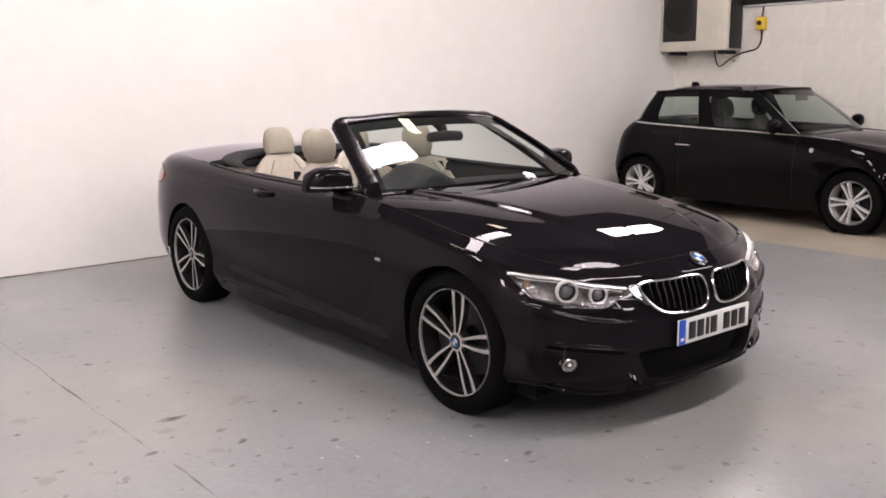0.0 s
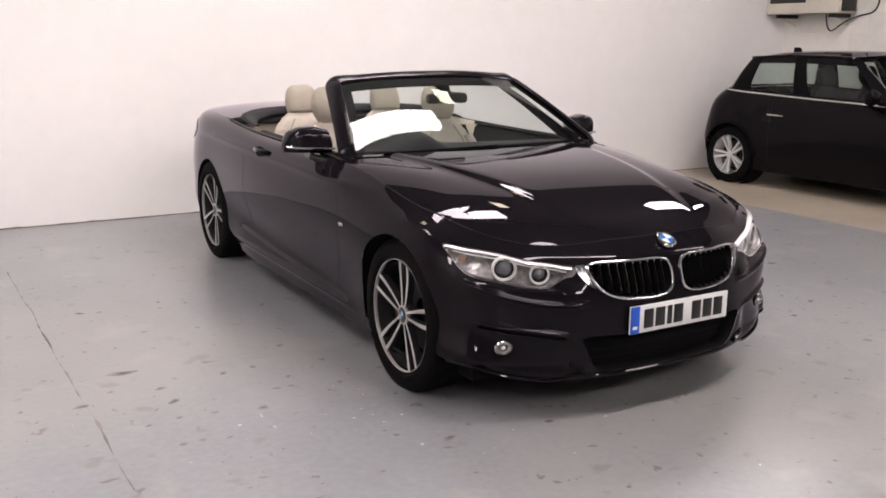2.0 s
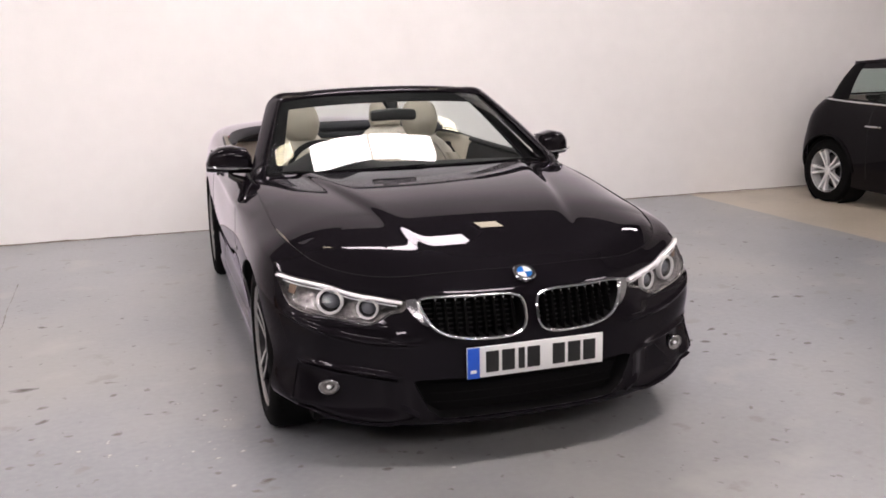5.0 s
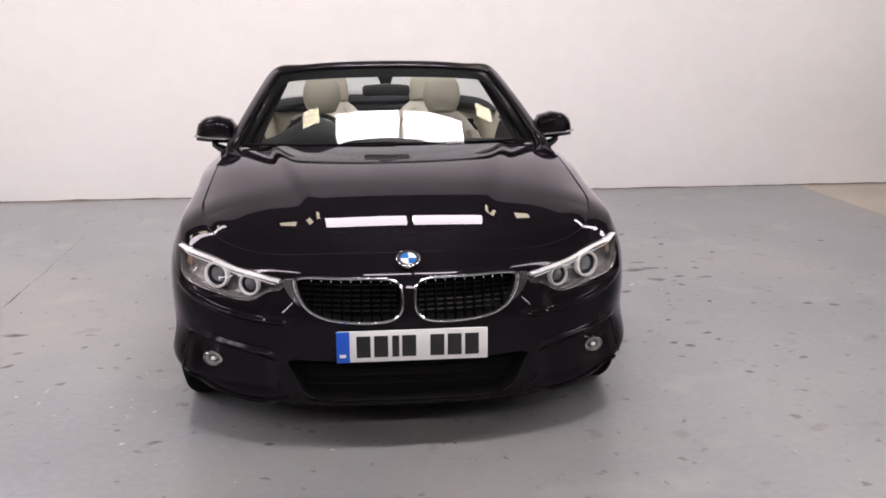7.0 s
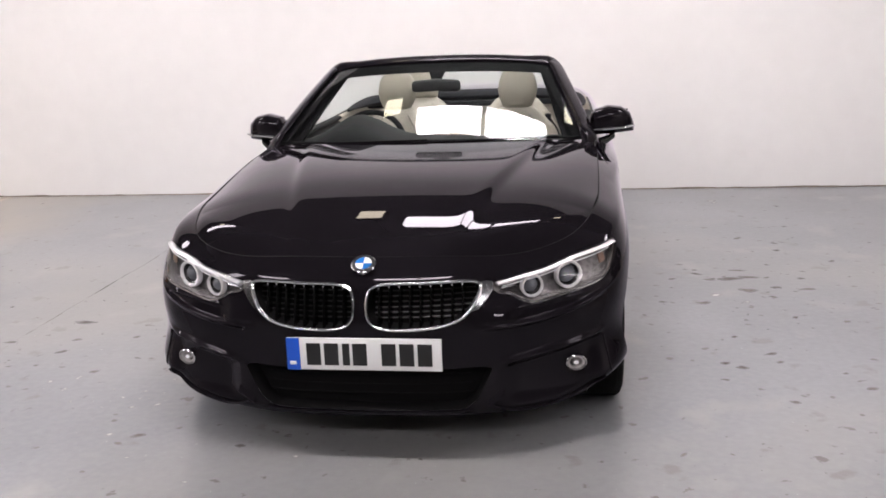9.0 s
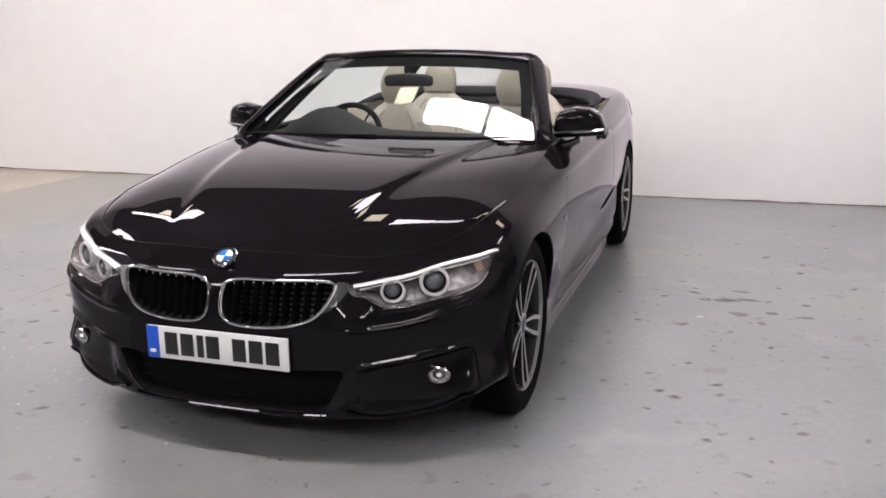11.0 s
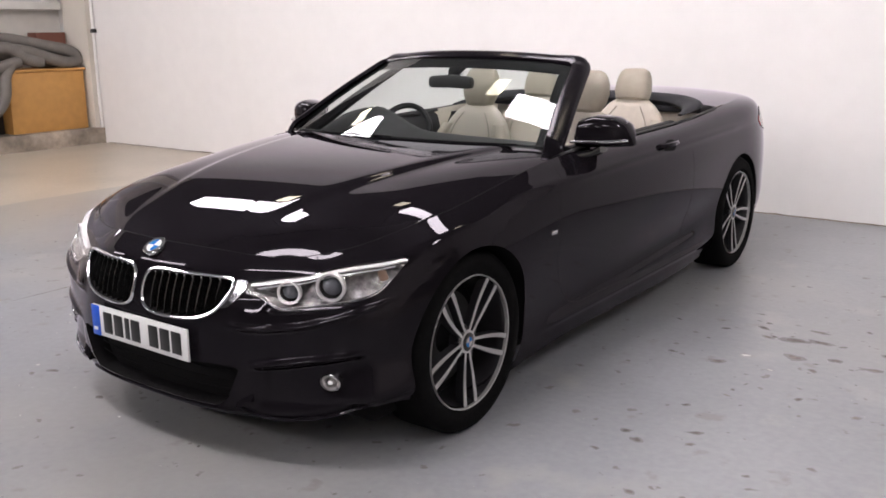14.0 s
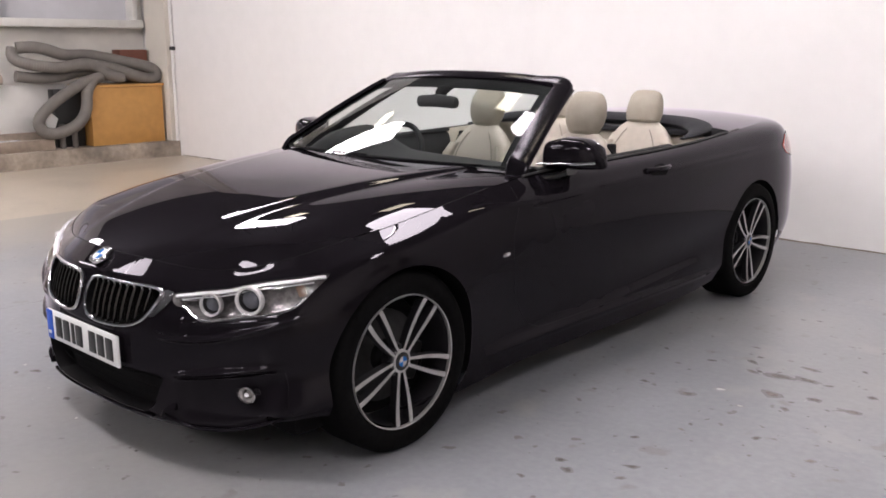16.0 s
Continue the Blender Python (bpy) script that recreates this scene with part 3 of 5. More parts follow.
BELT = [(0, -.630, .716), (.28, -.604, .713), (.5, -.528, .702), (.691, -.382, .740), (.755, -.215, .778), (.785, 0, .808), (.79, .55, .888), (.785, 1.2, .918), (.785, 2.0, .93), (.755, 2.7, .962), (.68, 3.23, .985), (.576, 3.4, .993), (.356, 3.59, .995), (0, 3.65, .99)]
skin = Skin([SILL, LIP, LOWER, BUMPER, MIDDLE, UPPER, SHOULDER, BELT], 260, 200)
# pressed creases: under the lamps, over the side vents, along the flank and low on the doors
g = skin.grid
ends = np.clip((-.12 - g[..., 1]) / .12, 0, 1)
ax_ = np.abs(g[..., 0])
low_lamp = .490 + .64 * np.clip(ax_ - .45, 0, 1) ** 2
near_lamp = .541 + .10 * np.clip(ax_ - .45, 0, 1)
over_vent = .372 + .165 * np.clip(ax_ - .48, 0, 1)
press = .012 * np.exp(-((g[..., 2] - low_lamp) / .009) ** 2) * ends * np.clip((ax_ - .38) / .06, 0, 1) * np.clip((.84 - ax_) / .08, 0, 1)
press += .005 * np.exp(-((g[..., 2] - near_lamp) / .006) ** 2) * ends * np.clip((ax_ - .50) / .05, 0, 1) * np.clip((.80 - ax_) / .08, 0, 1)


def ramp(v, lo, hi):
    v = np.clip((v - lo) / (hi - lo), 0, 1)
    return v * v * (3 - 2 * v)


# flat pressed facet under the inner end of the lamp
press += .0125 * np.clip((.580 - g[..., 2]) / .068, 0, 1) * ramp(g[..., 2], .492, .512) * ramp(ax_, .398, .412) * (1 - ramp(ax_, .484, .498)) * ends
# fog lamp pocket under its ledge
press -= .022 * ramp(ax_, .44, .52) * (1 - ramp(ax_, .745, .80)) * ramp(g[..., 2], .198, .252) * (1 - ramp(g[..., 2], over_vent - .030, over_vent - .008)) * ends
press += .013 * np.exp(-((g[..., 2] - over_vent) / .010) ** 2) * ends * np.clip((ax_ - .45) / .06, 0, 1) * np.clip((.80 - ax_) / .08, 0, 1)
mid = np.clip((g[..., 1] - .25) / .3, 0, 1) * np.clip((3.2 - g[..., 1]) / .5, 0, 1)
press += .007 * np.exp(-((g[..., 2] - (.815 + .012 * g[..., 1])) / .020) ** 2) * mid
# below the rising line low on the doors the skin flares out to the sill
low_line = .324 + .055 * (g[..., 1] - 1.0)
press += .06 * np.clip(low_line - g[..., 2], 0, .07) * np.clip((g[..., 1] - .6) / .4, 0, 1) * np.clip((2.35 - g[..., 1]) / .2, 0, 1)
press += .007 * np.exp(-((g[..., 2] - .238) / .016) ** 2) * np.clip((g[..., 1] - .45) / .2, 0, 1) * np.clip((2.42 - g[..., 1]) / .15, 0, 1)
skin.grid = g + skin.normal * press[..., None]
skin.refresh()

KIDNEY = smooth_line([(.032, .624), (.022, .585), (.028, .537), (.060, .509), (.17, .501), (.28, .512), (.345, .542), (.380, .594), (.386, .628), (.350, .641), (.20, .643), (.070, .641)], 60, True)
LAMP = smooth_line([(.427, .618), (.432, .631), (.47, .639), (.52, .648), (.60, .661), (.67, .681), (.745, .695), (.80, .703), (.829, .704), (.829, .679), (.820, .642), (.806, .610), (.780, .594), (.70, .578), (.61, .562), (.545, .558), (.505, .576), (.478, .590), (.445, .596)], 90, True)
INTAKE = [(-0.3, .212), (0, .210), (.33, .212), (.375, .245), (.425, .35), (.40, .362), (0, .362), (-.3, .362)]
WINGLET = [(.352, .545), (.372, .572), (.388, .604), (.392, .640), (.428, .634), (.428, .610), (.408, .580), (.380, .552)]
ARCH = [(.353 * math.cos(w), .331 + .353 * math.sin(w)) for w in np.linspace(-0.5, math.pi + 0.5, 50)]
DOOR = [(.655, .99), (.64, .88), (.60, .79), (.565, .70), (.568, .61), (.605, .47), (.68, .36), (.75, .295), (.82, .270), (1.88, .270), (1.95, .30), (1.985, .45), (2.0, .62), (1.99, .80), (1.97, .99)]
ARCHR = [(2.81 + .353 * math.cos(w), .331 + .353 * math.sin(w)) for w in np.linspace(-0.5, math.pi + 0.5, 50)]
FRONT = lambda c: c[:, 1] < -.15
FLANK = lambda c: c[:, 0] > .6
skin.cut(KIDNEY, (0, 2), FRONT, 1)
skin.cut(LAMP, (0, 2), FRONT, 2)
skin.cut(WINGLET, (0, 2), FRONT, 7)
skin.cut(INTAKE, (0, 2), FRONT, 3)
skin.cut(ARCH, (1, 2), FLANK, 5)
skin.cut(ARCHR, (1, 2), FLANK, 5)
TAIL = [(3.22, .845), (3.34, .905), (3.72, .92), (3.80, .85), (3.78, .76), (3.62, .74), (3.44, .765), (3.28, .80)]
skin.cut(TAIL, (1, 2), lambda c: c[:, 0] > .42, 6)
skin.cut(DOOR, (1, 2), FLANK, 9)
qf = np.tile((skin.q[:-1] + skin.q[1:]) / 2, skin.grid.shape[0] - 1)
ts = skin.ts
free = skin.part_of == 0
skin.whole("front_bumper", free & (qf < ts[4] + .14), PAINT, car, "gloss black sports front bumper and nose")
sill_zone = free & (skin.centre()[:, 2] < .272) & (qf > ts[6] + .1) & (qf < ts[8])
skin.pieces("front_wing", free & ~sill_zone & (qf > ts[4] + .14) & (qf < ts[7]), PAINT, car)
doors = skin.pieces("door", skin.part_of == 9, PAINT, car)
skin.pieces("sill_panel", sill_zone, PAINT, car)
skin.pieces("rear_quarter_panel", free & ~sill_zone & (qf > ts[7]) & (qf < ts[10]), PAINT, car)
skin.whole("rear_bumper", free & (qf > ts[10]), PAINT, car)
skin.pieces("grille_winglet", skin.part_of == 7, SATINCHROME, car, "chrome web between grille and lamp", lift=.003)
skin.pieces("tail_lamp", skin.part_of == 6, RED, car, "red tail lamp", lift=0.004)


a = np.linspace(-1, 1, 221)
b = np.linspace(0, 1, 100)
topline = skin.grid[-1]
front_pts = topline[skin.q <= ts[4] + 1e-6]
fx, fy, fz = front_pts[:, 0], front_pts[:, 1], front_pts[:, 2]
side_pts = topline[(skin.q >= ts[4] - 1e-6) & (skin.q <= ts[6] + .26)]


CROWN = [(-.75, .645), (-.60, .729), (-.4, .807), (-.2, .861), (.1, .909), (.4, .934), (.70, .946), (.9, .95)]


def bonnet_height(x, y):
    """Height of the bonnet: crowned to meet the wings, with a raised middle between two ridges."""
    zc = curve1(CROWN, y)
    ridge = curve1([(-.75, .27), (-.5, .305), (-.4, .325), (0, .42), (.4, .505), (.9, .615)], y)
    rise = curve1([(-.75, 0), (-.5, .004), (-.2, .012), (.3, .016), (.9, .014)], y)
    yy = np.clip(y, side_pts[0, 1], side_pts[-1, 1])
    ex, ez = np.interp(yy, side_pts[:, 1], side_pts[:, 0]), np.interp(yy, side_pts[:, 1], side_pts[:, 2])
    zs = curve1(CROWN, yy)
    drop = zs - np.interp(yy, [-.75, -.5, -.2, .3, .9], [0, .004, .012, .016, .014]) - ez
    x = np.abs(x)
    u, ur = np.clip(x / ex, 0, 1), ridge / ex
    v = np.clip(u - ur, 0, 1) / (1 - ur)
    fall = .30 * u ** 2 + .70 * v ** 3
    return zc - drop * fall - rise + rise / (1 + np.exp(np.clip((x - ridge) / .011, -40, 40)))


px = np.abs(a) * fx[-1]
rows = []
for t in b:
    yf = np.interp(px, fx, fy)
    yb = .625 + .16 * np.abs(a) ** 2.2
    knots = [fx[-1], *[np.interp(fy[-1] + k * (.785 - fy[-1]), side_pts[:, 1], side_pts[:, 0]) for k in (.25, .5, .75, .9)], np.interp(.785, side_pts[:, 1], side_pts[:, 0])]
    x = a * np.interp(t, [0, .25, .5, .75, .9, 1.0], knots)
    y = yf + (yb - yf) * t
    rows.append(np.stack([x, y, bonnet_height(x, y)], axis=-1))
bonnet = np.array(rows)
rim_front = np.interp(px, fx, fz)
wf = np.clip(1 - b / .10, 0, 1) ** 2
bonnet[:, :, 2] += wf[:, None] * (rim_front - bonnet[0, :, 2])[None]
sheet("bonnet", bonnet - np.array([0, 0, .001]), PAINT, car, "gloss black bonnet with two raised ridges")

# tail deck over the stowed roof
deck_pts = topline[(skin.q >= ts[9] - .1)]
order = np.argsort(deck_pts[:, 1])
dx, dy, dz = deck_pts[order, 0], deck_pts[order, 1], deck_pts[order, 2]
rows = []
for t in np.linspace(0, 1, 40):
    y = 2.66 + (3.65 - 2.66) * t
    half = max(0.002, np.interp(y, dy, dx))
    edge = np.interp(y, dy, dz)
    x = a * half
    crown = curve1([(2.6, .055), (3.0, .05), (3.4, .03), (3.65, .0)], [y])[0]
    rows.append(np.stack([x, np.full_like(x, y), edge + crown * (1 - np.abs(a) ** 2.2)], axis=-1))
sheet("boot_lid", rows, PAINT, car, "gloss black rear deck lid")

# shut lines
def on_flank(y, z, lift=0.0):
    q, n = skin.at((1, 2), (y, z), lambda v: v[:, 0] > .55)
    return q + n * lift


def gap_line(pts, name="shut_line"):
    for s in (1, -1):
        part(name, tube([(p[0] * s, p[1], p[2]) for p in pts], .0014, 5), GAP, car)


def along(poly, n):
    p = np.array(poly, float)
    d = np.concatenate([[0], np.cumsum(np.linalg.norm(np.diff(p, axis=0), axis=1))])
    return [(np.interp(k, d, p[:, 0]), np.interp(k, d, p[:, 1])) for k in np.linspace(0, d[-1], n)]


gap_line([on_flank(y, min(z, .925), -.0006) for y, z in along(DOOR[1:-1], 90)])
gap_line([p for p in topline[(skin.q > .02) & (skin.q <= ts[6])][::2]])

# underbody, wheel wells
part("underbody", boxed((-.74, -.40, .135), (.74, 3.3, .30), .02), DEEP, car)
for s in (1, -1):
    for y in (0, 2.81):
        bm = bmesh.new()
        ws_ = np.linspace(-.25, math.pi + .25, 40)
        r0 = [bm.verts.new((s * .55, y + .38 * math.cos(w), .331 + .38 * math.sin(w))) for w in ws_]
        r1 = [bm.verts.new((s * .90, y + .372 * math.cos(w), .331 + .372 * math.sin(w))) for w in ws_]
        for i in range(len(ws_) - 1):
            bm.faces.new((r0[i], r0[i + 1], r1[i + 1], r1[i]))
        bm.faces.new(r0)
        # keep the well inside the skin
        for v, w in zip(r1, ws_):
            p = skin.at((1, 2), (v.co.y, max(v.co.z, .2)), lambda q: q[:, 0] > .6)[0]
            v.co.x = s * (p[0] - .012)
        part("wheel_well", bm, DEEP, car)


# ---- wheels ----
def wheel(name, parent, at, side, tyre_r, rim_r, width, turn=0.0, kind="twin"):
    w = new(name)
    w.parent = parent
    w.location = at
    w["label"] = "five-spoke alloy wheel with black tyre"
    h = width / 2
    tyre = lathe([(rim_r - .004, -h * .8), (rim_r + .018, -h), (tyre_r - .035, -h * .99), (tyre_r - .012, -h * .90), (tyre_r, -h * .72), (tyre_r, h * .72), (tyre_r - .012, h * .90), (tyre_r - .035, h * .99), (rim_r + .018, h * .97), (rim_r - .004, h * .8)], 72)
    part("tyre", tyre, RUBBER, w)
    part("rim", lathe([(rim_r - .012, -h * .8), (rim_r - .02, -h * .3), (rim_r - .02, h * .55), (rim_r - .010, h * .80)], 72), ALLOYDARK if kind == "twin" else SILVER, w)
    o = h * .88 * side
    part("rim_edge", lathe([(rim_r - .004, o - .012 * side), (rim_r - .003, o + .002 * side), (rim_r, o + .004 * side), (rim_r + .0015, o - .004 * side)], 72), ALLOY if kind == "twin" else SILVER, w)
    part("brake_disc", lathe([(.06, -.02 * side), (rim_r * .70, -.02 * side), (rim_r * .70, -.035 * side), (.06, -.035 * side)], 48, closed=True), DISC, w)
    cal = bmesh.new()
    box(cal, (-.045 * 1, rim_r * .42, -.075), (.01, rim_r * .80, .075), .015, m=pose(-.02 * side, 0, 0, -20, 0, 0))
    part("brake_caliper", cal, DISC, w)
    part("well_plate", lathe([(.001, -.05 * side), (rim_r - .02, -.05 * side)], 40), DEEP, w)
    for i in range(5):
        ang = turn + i * 2 * math.pi / 5
        for e in (-1, 1):
            bm, face = bmesh.new(), bmesh.new()
            prev = prev_f = None
            for k in np.linspace(0, 1, 9):
                if kind == "twin":
                    r = .036 + (rim_r - .008 - .036) * k
                    off = e * (.0115 + .0215 * math.sin(k * math.pi / 2) ** 1.15 + (.0025 if e > 0 else -.001) * math.sin(k * math.pi))
                    half = .0048 + .0044 * k
                else:
                    r = .045 + (rim_r - .012 - .045) * k
                    off = e * (.013 + .021 * k ** 1.3)
                    half = .0085 + .004 * k
                dep = o - side * (.016 - .013 * k ** 1.6)
                ring = []
                for t, d in ((-half, 0), (half, 0), (half * 1.25, -.028 * side), (-half * 1.25, -.028 * side)):
                    ring.append(bm.verts.new((dep - .003 * side + d, r * math.cos(ang) - (off + t) * math.sin(ang), r * math.sin(ang) + (off + t) * math.cos(ang))))
                rf = [face.verts.new((dep + dd * side, r * math.cos(ang) - (off + t) * math.sin(ang), r * math.sin(ang) + (off + t) * math.cos(ang))) for t, dd in ((-half, 0), (half, 0), (half, -.004), (-half, -.004))]
                if prev:
                    for j in range(4):
                        bm.faces.new((prev[j], prev[(j + 1) % 4], ring[(j + 1) % 4], ring[j]))
                        face.faces.new((prev_f[j], prev_f[(j + 1) % 4], rf[(j + 1) % 4], rf[j]))
                prev, prev_f = ring, rf
            bmesh.ops.recalc_face_normals(bm, faces=bm.faces)
            bmesh.ops.recalc_face_normals(face, faces=face.faces)
            sp = part("spoke", bm, ALLOYDARK if kind == "twin" else SILVER, w, smooth=False)
            part("spoke_face", face, ALLOY if kind == "twin" else SILVER, sp, "bright machined spoke face", smooth=False)
    hub = o - .016 * side
    part("hub", lathe([(.062, hub - .04 * side), (.058, hub - .016 * side), (.040, hub - .012 * side)], 40), ALLOYDARK if kind == "twin" else SILVER, w)
    part("hub_ring", lathe([(.044, hub - .014 * side), (.043, hub + .001 * side), (.034, hub + .003 * side)], 40), ALLOY if kind == "twin" else SILVER, w)
    for i in range(5):
        ang = turn + (i + .5) * 2 * math.pi / 5
        part("wheel_bolt", lathe([(.001, hub - .006 * side), (.008, hub - .006 * side), (.009, hub - .02 * side)], 10, m=Matrix.Translation((0, .050 * math.cos(ang), .050 * math.sin(ang)))), ALLOYDARK, w)
    cap = part("centre_cap", lathe([(.001, hub + .005 * side), (.030, hub + .004 * side), (.036, hub)], 32), INK if kind == "twin" else SILVER, w)
    if kind == "twin":
        for i in range(4):
            bm = bmesh.new()
            c = [bm.verts.new((hub + .007 * side, 0, 0))] + [bm.verts.new((hub + .0065 * side, .019 * math.cos(t), .019 * math.sin(t))) for t in np.linspace(i * math.pi / 2, (i + 1) * math.pi / 2, 8)]
            bm.faces.new(c)
            part("cap_quarter", bm, LAMPGREY if i % 2 else BADGEBLUE, cap)
    return w


for s in (1, -1):
    wheel("wheel", car, (s * .766, 0, .331), s, .331, .2435, .215, turn=math.radians(-90 if s > 0 else 98 - 0))
    wheel("wheel", car, (s * .752, 2.81, .331), s, .331, .2435, .235, turn=math.radians(60 if s > 0 else 40))


# ---- nose details ----
def front_at(x, z, lift=0.0):
    q, n = skin.at((0, 2), (abs(x), z), lambda v: v[:, 1] < -.1)
    q = q + n * lift
    return Vector((math.copysign(q[0], x) if x else 0.0, q[1], q[2]))


def recess(name, outline, depth, mat, parent, s, back=None, shrink=0.97):
    """Walls and back of an opening in the nose."""
    bm = bmesh.new()
    pts = np.asarray(outline)
    c = pts.mean(0)
    r0, r1 = [], []
    for x, z in pts:
        p = front_at(x, z)
        r0.append(bm.verts.new((p.x * s, p.y + .001, p.z)))
        q = c + (pts[len(r1)] - c) * shrink
        r1.append(bm.verts.new((q[0] * s, p.y + depth, q[1])))
    n = len(r0)
    for i in range(n):
        bm.faces.new((r0[i], r0[(i + 1) % n], r1[(i + 1) % n], r1[i]))
    f = bm.faces.new(r1)
    bmesh.ops.triangulate(bm, faces=[f])
    return part(name, bm, mat, parent)


def densify(poly, step=.02):
    out = []
    p = np.asarray(poly, float)
    for q, r in zip(p, np.roll(p, -1, axis=0)):
        k = max(1, int(np.linalg.norm(r - q) / step))
        out += [q + (r - q) * i / k for i in range(k)]
    return np.array(out)


for s in (1, -1):
    g = recess("kidney_grille", KIDNEY, .07, DEEP, car, s)
    g["label"] = "chrome-framed kidney-shaped grille with black slats"
    line = [(front_at(x, z, .004)) for x, z in KIDNEY]
    part("grille_frame", tube([(p.x * s, p.y, p.z) for p in line], [.0057 + .0013 * float(np.clip((p.x - .31) / .075, 0, 1)) ** 2 for p in line], 8, True), CHROME, g, "chrome grille frame")
    for i in range(9):
        x = .060 + i * .034
        zs = [z for xx, z in densify(KIDNEY, .004) if abs(xx - x) < .006]
        if len(zs) < 2:
            continue
        z0, z1 = min(zs) + .002, max(zs) - .002
        bm = bmesh.new()
        prev = None
        for k in np.linspace(0, 1, 6):
            z = z0 + (z1 - z0) * k
            p = front_at(x, z)
            ring = [bm.verts.new((s * (p.x + dx_), p.y + dy_, z)) for dx_, dy_ in ((-.0035, .012), (0, .004), (.0035, .012), (.004, .055), (-.004, .055))]
            if prev:
                for j in range(5):
                    bm.faces.new((prev[j], prev[(j + 1) % 5], ring[(j + 1) % 5], ring[j]))
            prev = ring
        bmesh.ops.recalc_face_normals(bm, faces=bm.faces)
        slat = part("grille_slat", bm, GLOSS, g)
        p = front_at(x, z1 - .006)
        part("slat_tip", boxed((s * p.x - .0028, p.y + .001, z1 - .010), (s * p.x + .0028, p.y + .012, z1 - .001), .001), CHROME, slat, "bright slat tip")
    for z in np.linspace(.525, .628, 7):
        xs = [x for x in np.linspace(.04, .37, 34) if inside(KIDNEY, np.array([x]), np.array([z]))[0]]
        part("radiator_bar", tube([(s * front_at(x, z).x, front_at(x, z).y + .055, z) for x in (xs[0], xs[len(xs) // 2], xs[-1])], .0035, 5), INK, g)
    # chrome wing joining grille and lamp
    pts = [front_at(x, z, .001) for x, z in along([(.790, .400), (.806, .330), (.822, .262)], 10)]
    part("bumper_edge", tube([(q.x * s, q.y, q.z) for q in pts], .0032, 8), PAINT, car)
    p = front_at(.70, .326)
    m = pose(p.x * s, p.y - .020, p.z, 0, 0, 16 * s) @ Matrix.Diagonal((1, 1, .78, 1))
    fog = part("fog_lamp", lathe([(.001, .006), (.010, .004), (.016, .016), (.022, .006), (.031, .004), (.033, .035)], 28, "y", m), LAMPMID, car, "oval clear fog lamp")
    part("fog_bezel", lathe([(.0325, .006), (.034, -.001), (.0365, .001), (.037, .03)], 28, "y", m), CHROME, fog)
    part("fog_bulb", lathe([(.001, -.002), (.007, .0), (.010, .008)], 16, "y", m), LAMPWHITE, fog)

    # splitter: a lip along the foot of the bumper, folded back up at its inner end
    pts = [front_at(x, z, .004) for x, z in smooth_line([(.408, .228), (.50, .194), (.60, .199), (.70, .217), (.765, .240), (.80, .256)], 24)]
    part("splitter_edge", tube([(q.x * s, q.y, q.z) for q in pts], [.006 + .004 * math.sin(math.pi * k / 23) for k in range(24)], 10, flat=.7), PAINT, car)
    bm = bmesh.new()
    prev = None
    for x, z in smooth_line([(.404, .226), (.425, .241), (.446, .253), (.462, .260)], 7):
        p = front_at(x, z, .003)
        ring = [bm.verts.new((p.x * s, p.y + dy_, p.z + dz_)) for dy_, dz_ in ((.004, .012), (-.009, -.010), (-.006, -.016), (.012, -.016))]
        if prev:
            for j in range(4):
                bm.faces.new((prev[j], prev[(j + 1) % 4], ring[(j + 1) % 4], ring[j]))
        else:
            bm.faces.new(ring)
        prev = ring
    bm.faces.new(prev[::-1])
    bmesh.ops.recalc_face_normals(bm, faces=bm.faces)
    part("splitter_fold", bm, PAINT, car, smooth=False)

    # head lamp
    lamp = recess("headlamp", LAMP, .075, LAMPMID, car, s, shrink=.93)
    lamp["label"] = "clear twin-ring headlamp with grey reflector"
    for x, z, r in ((.552, .604, .036), (.672, .626, .044)):
        q = front_at(x, z)
        m = pose(q.x * s, q.y + .022, q.z, 0, 0, 26 * s)
        part("lamp_bowl", lathe([(r * .62, .03), (r * .8, .004), (r * .98, -.008)], 32, "y", m), LAMPDARK, lamp)
        part("light_ring", lathe([(r * .86, -.004), (r * .90, -.011), (r * 1.06, -.012), (r * 1.12, -.006), (r * 1.1, .01)], 36, "y", m), RINGGREY, lamp, "pale ring light guide")
        part("projector_lens", lathe([(.001, -.010), (r * .35, -.008), (r * .62, 0), (r * .76, .014)], 28, "y", m), EYE, lamp)
    for k in range(3):
        z = .612 + k * .010
        pl = [front_at(x, z + (x - .45) * .12, -.012) for x in np.linspace(.450, .505, 5)]
        part("lamp_bar", tube([(w_.x * s, w_.y, w_.z) for w_ in pl], .0025, 6), CHROME, lamp)
    q = front_at(.785, .655)
    part("indicator", boxed((-.014, -.004, -.020), (.014, .006, .020), .006, m=pose(q.x * s, q.y + .038, q.z, 0, -18 * s, 42 * s)), AMBER, lamp)
    line = [front_at(x, z - .010, -.003) for x, z in LAMP[4:40]]
    part("brow_strip", tube([(w_.x * s, w_.y, w_.z) for w_ in line], .0145, 8, flat=.45), RINGBRIGHT, lamp, "bright upper lamp strip")
    line = [front_at(x, z + .004, -.001) for x, z in LAMP[48:84]]
    part("lower_strip", tube([(w_.x * s, w_.y, w_.z) for w_ in line], .0034, 8), CHROME, lamp, "bright lower lamp edge")
    line = [front_at(x, z - .022, -.004) for x, z in LAMP[6:38]]
    part("brow_edge", tube([(w_.x * s, w_.y, w_.z) for w_ in line], .0022, 6), LAMPWHITE, lamp)
    line = [front_at(x, z, -.004) for x, z in LAMP[50:82]]
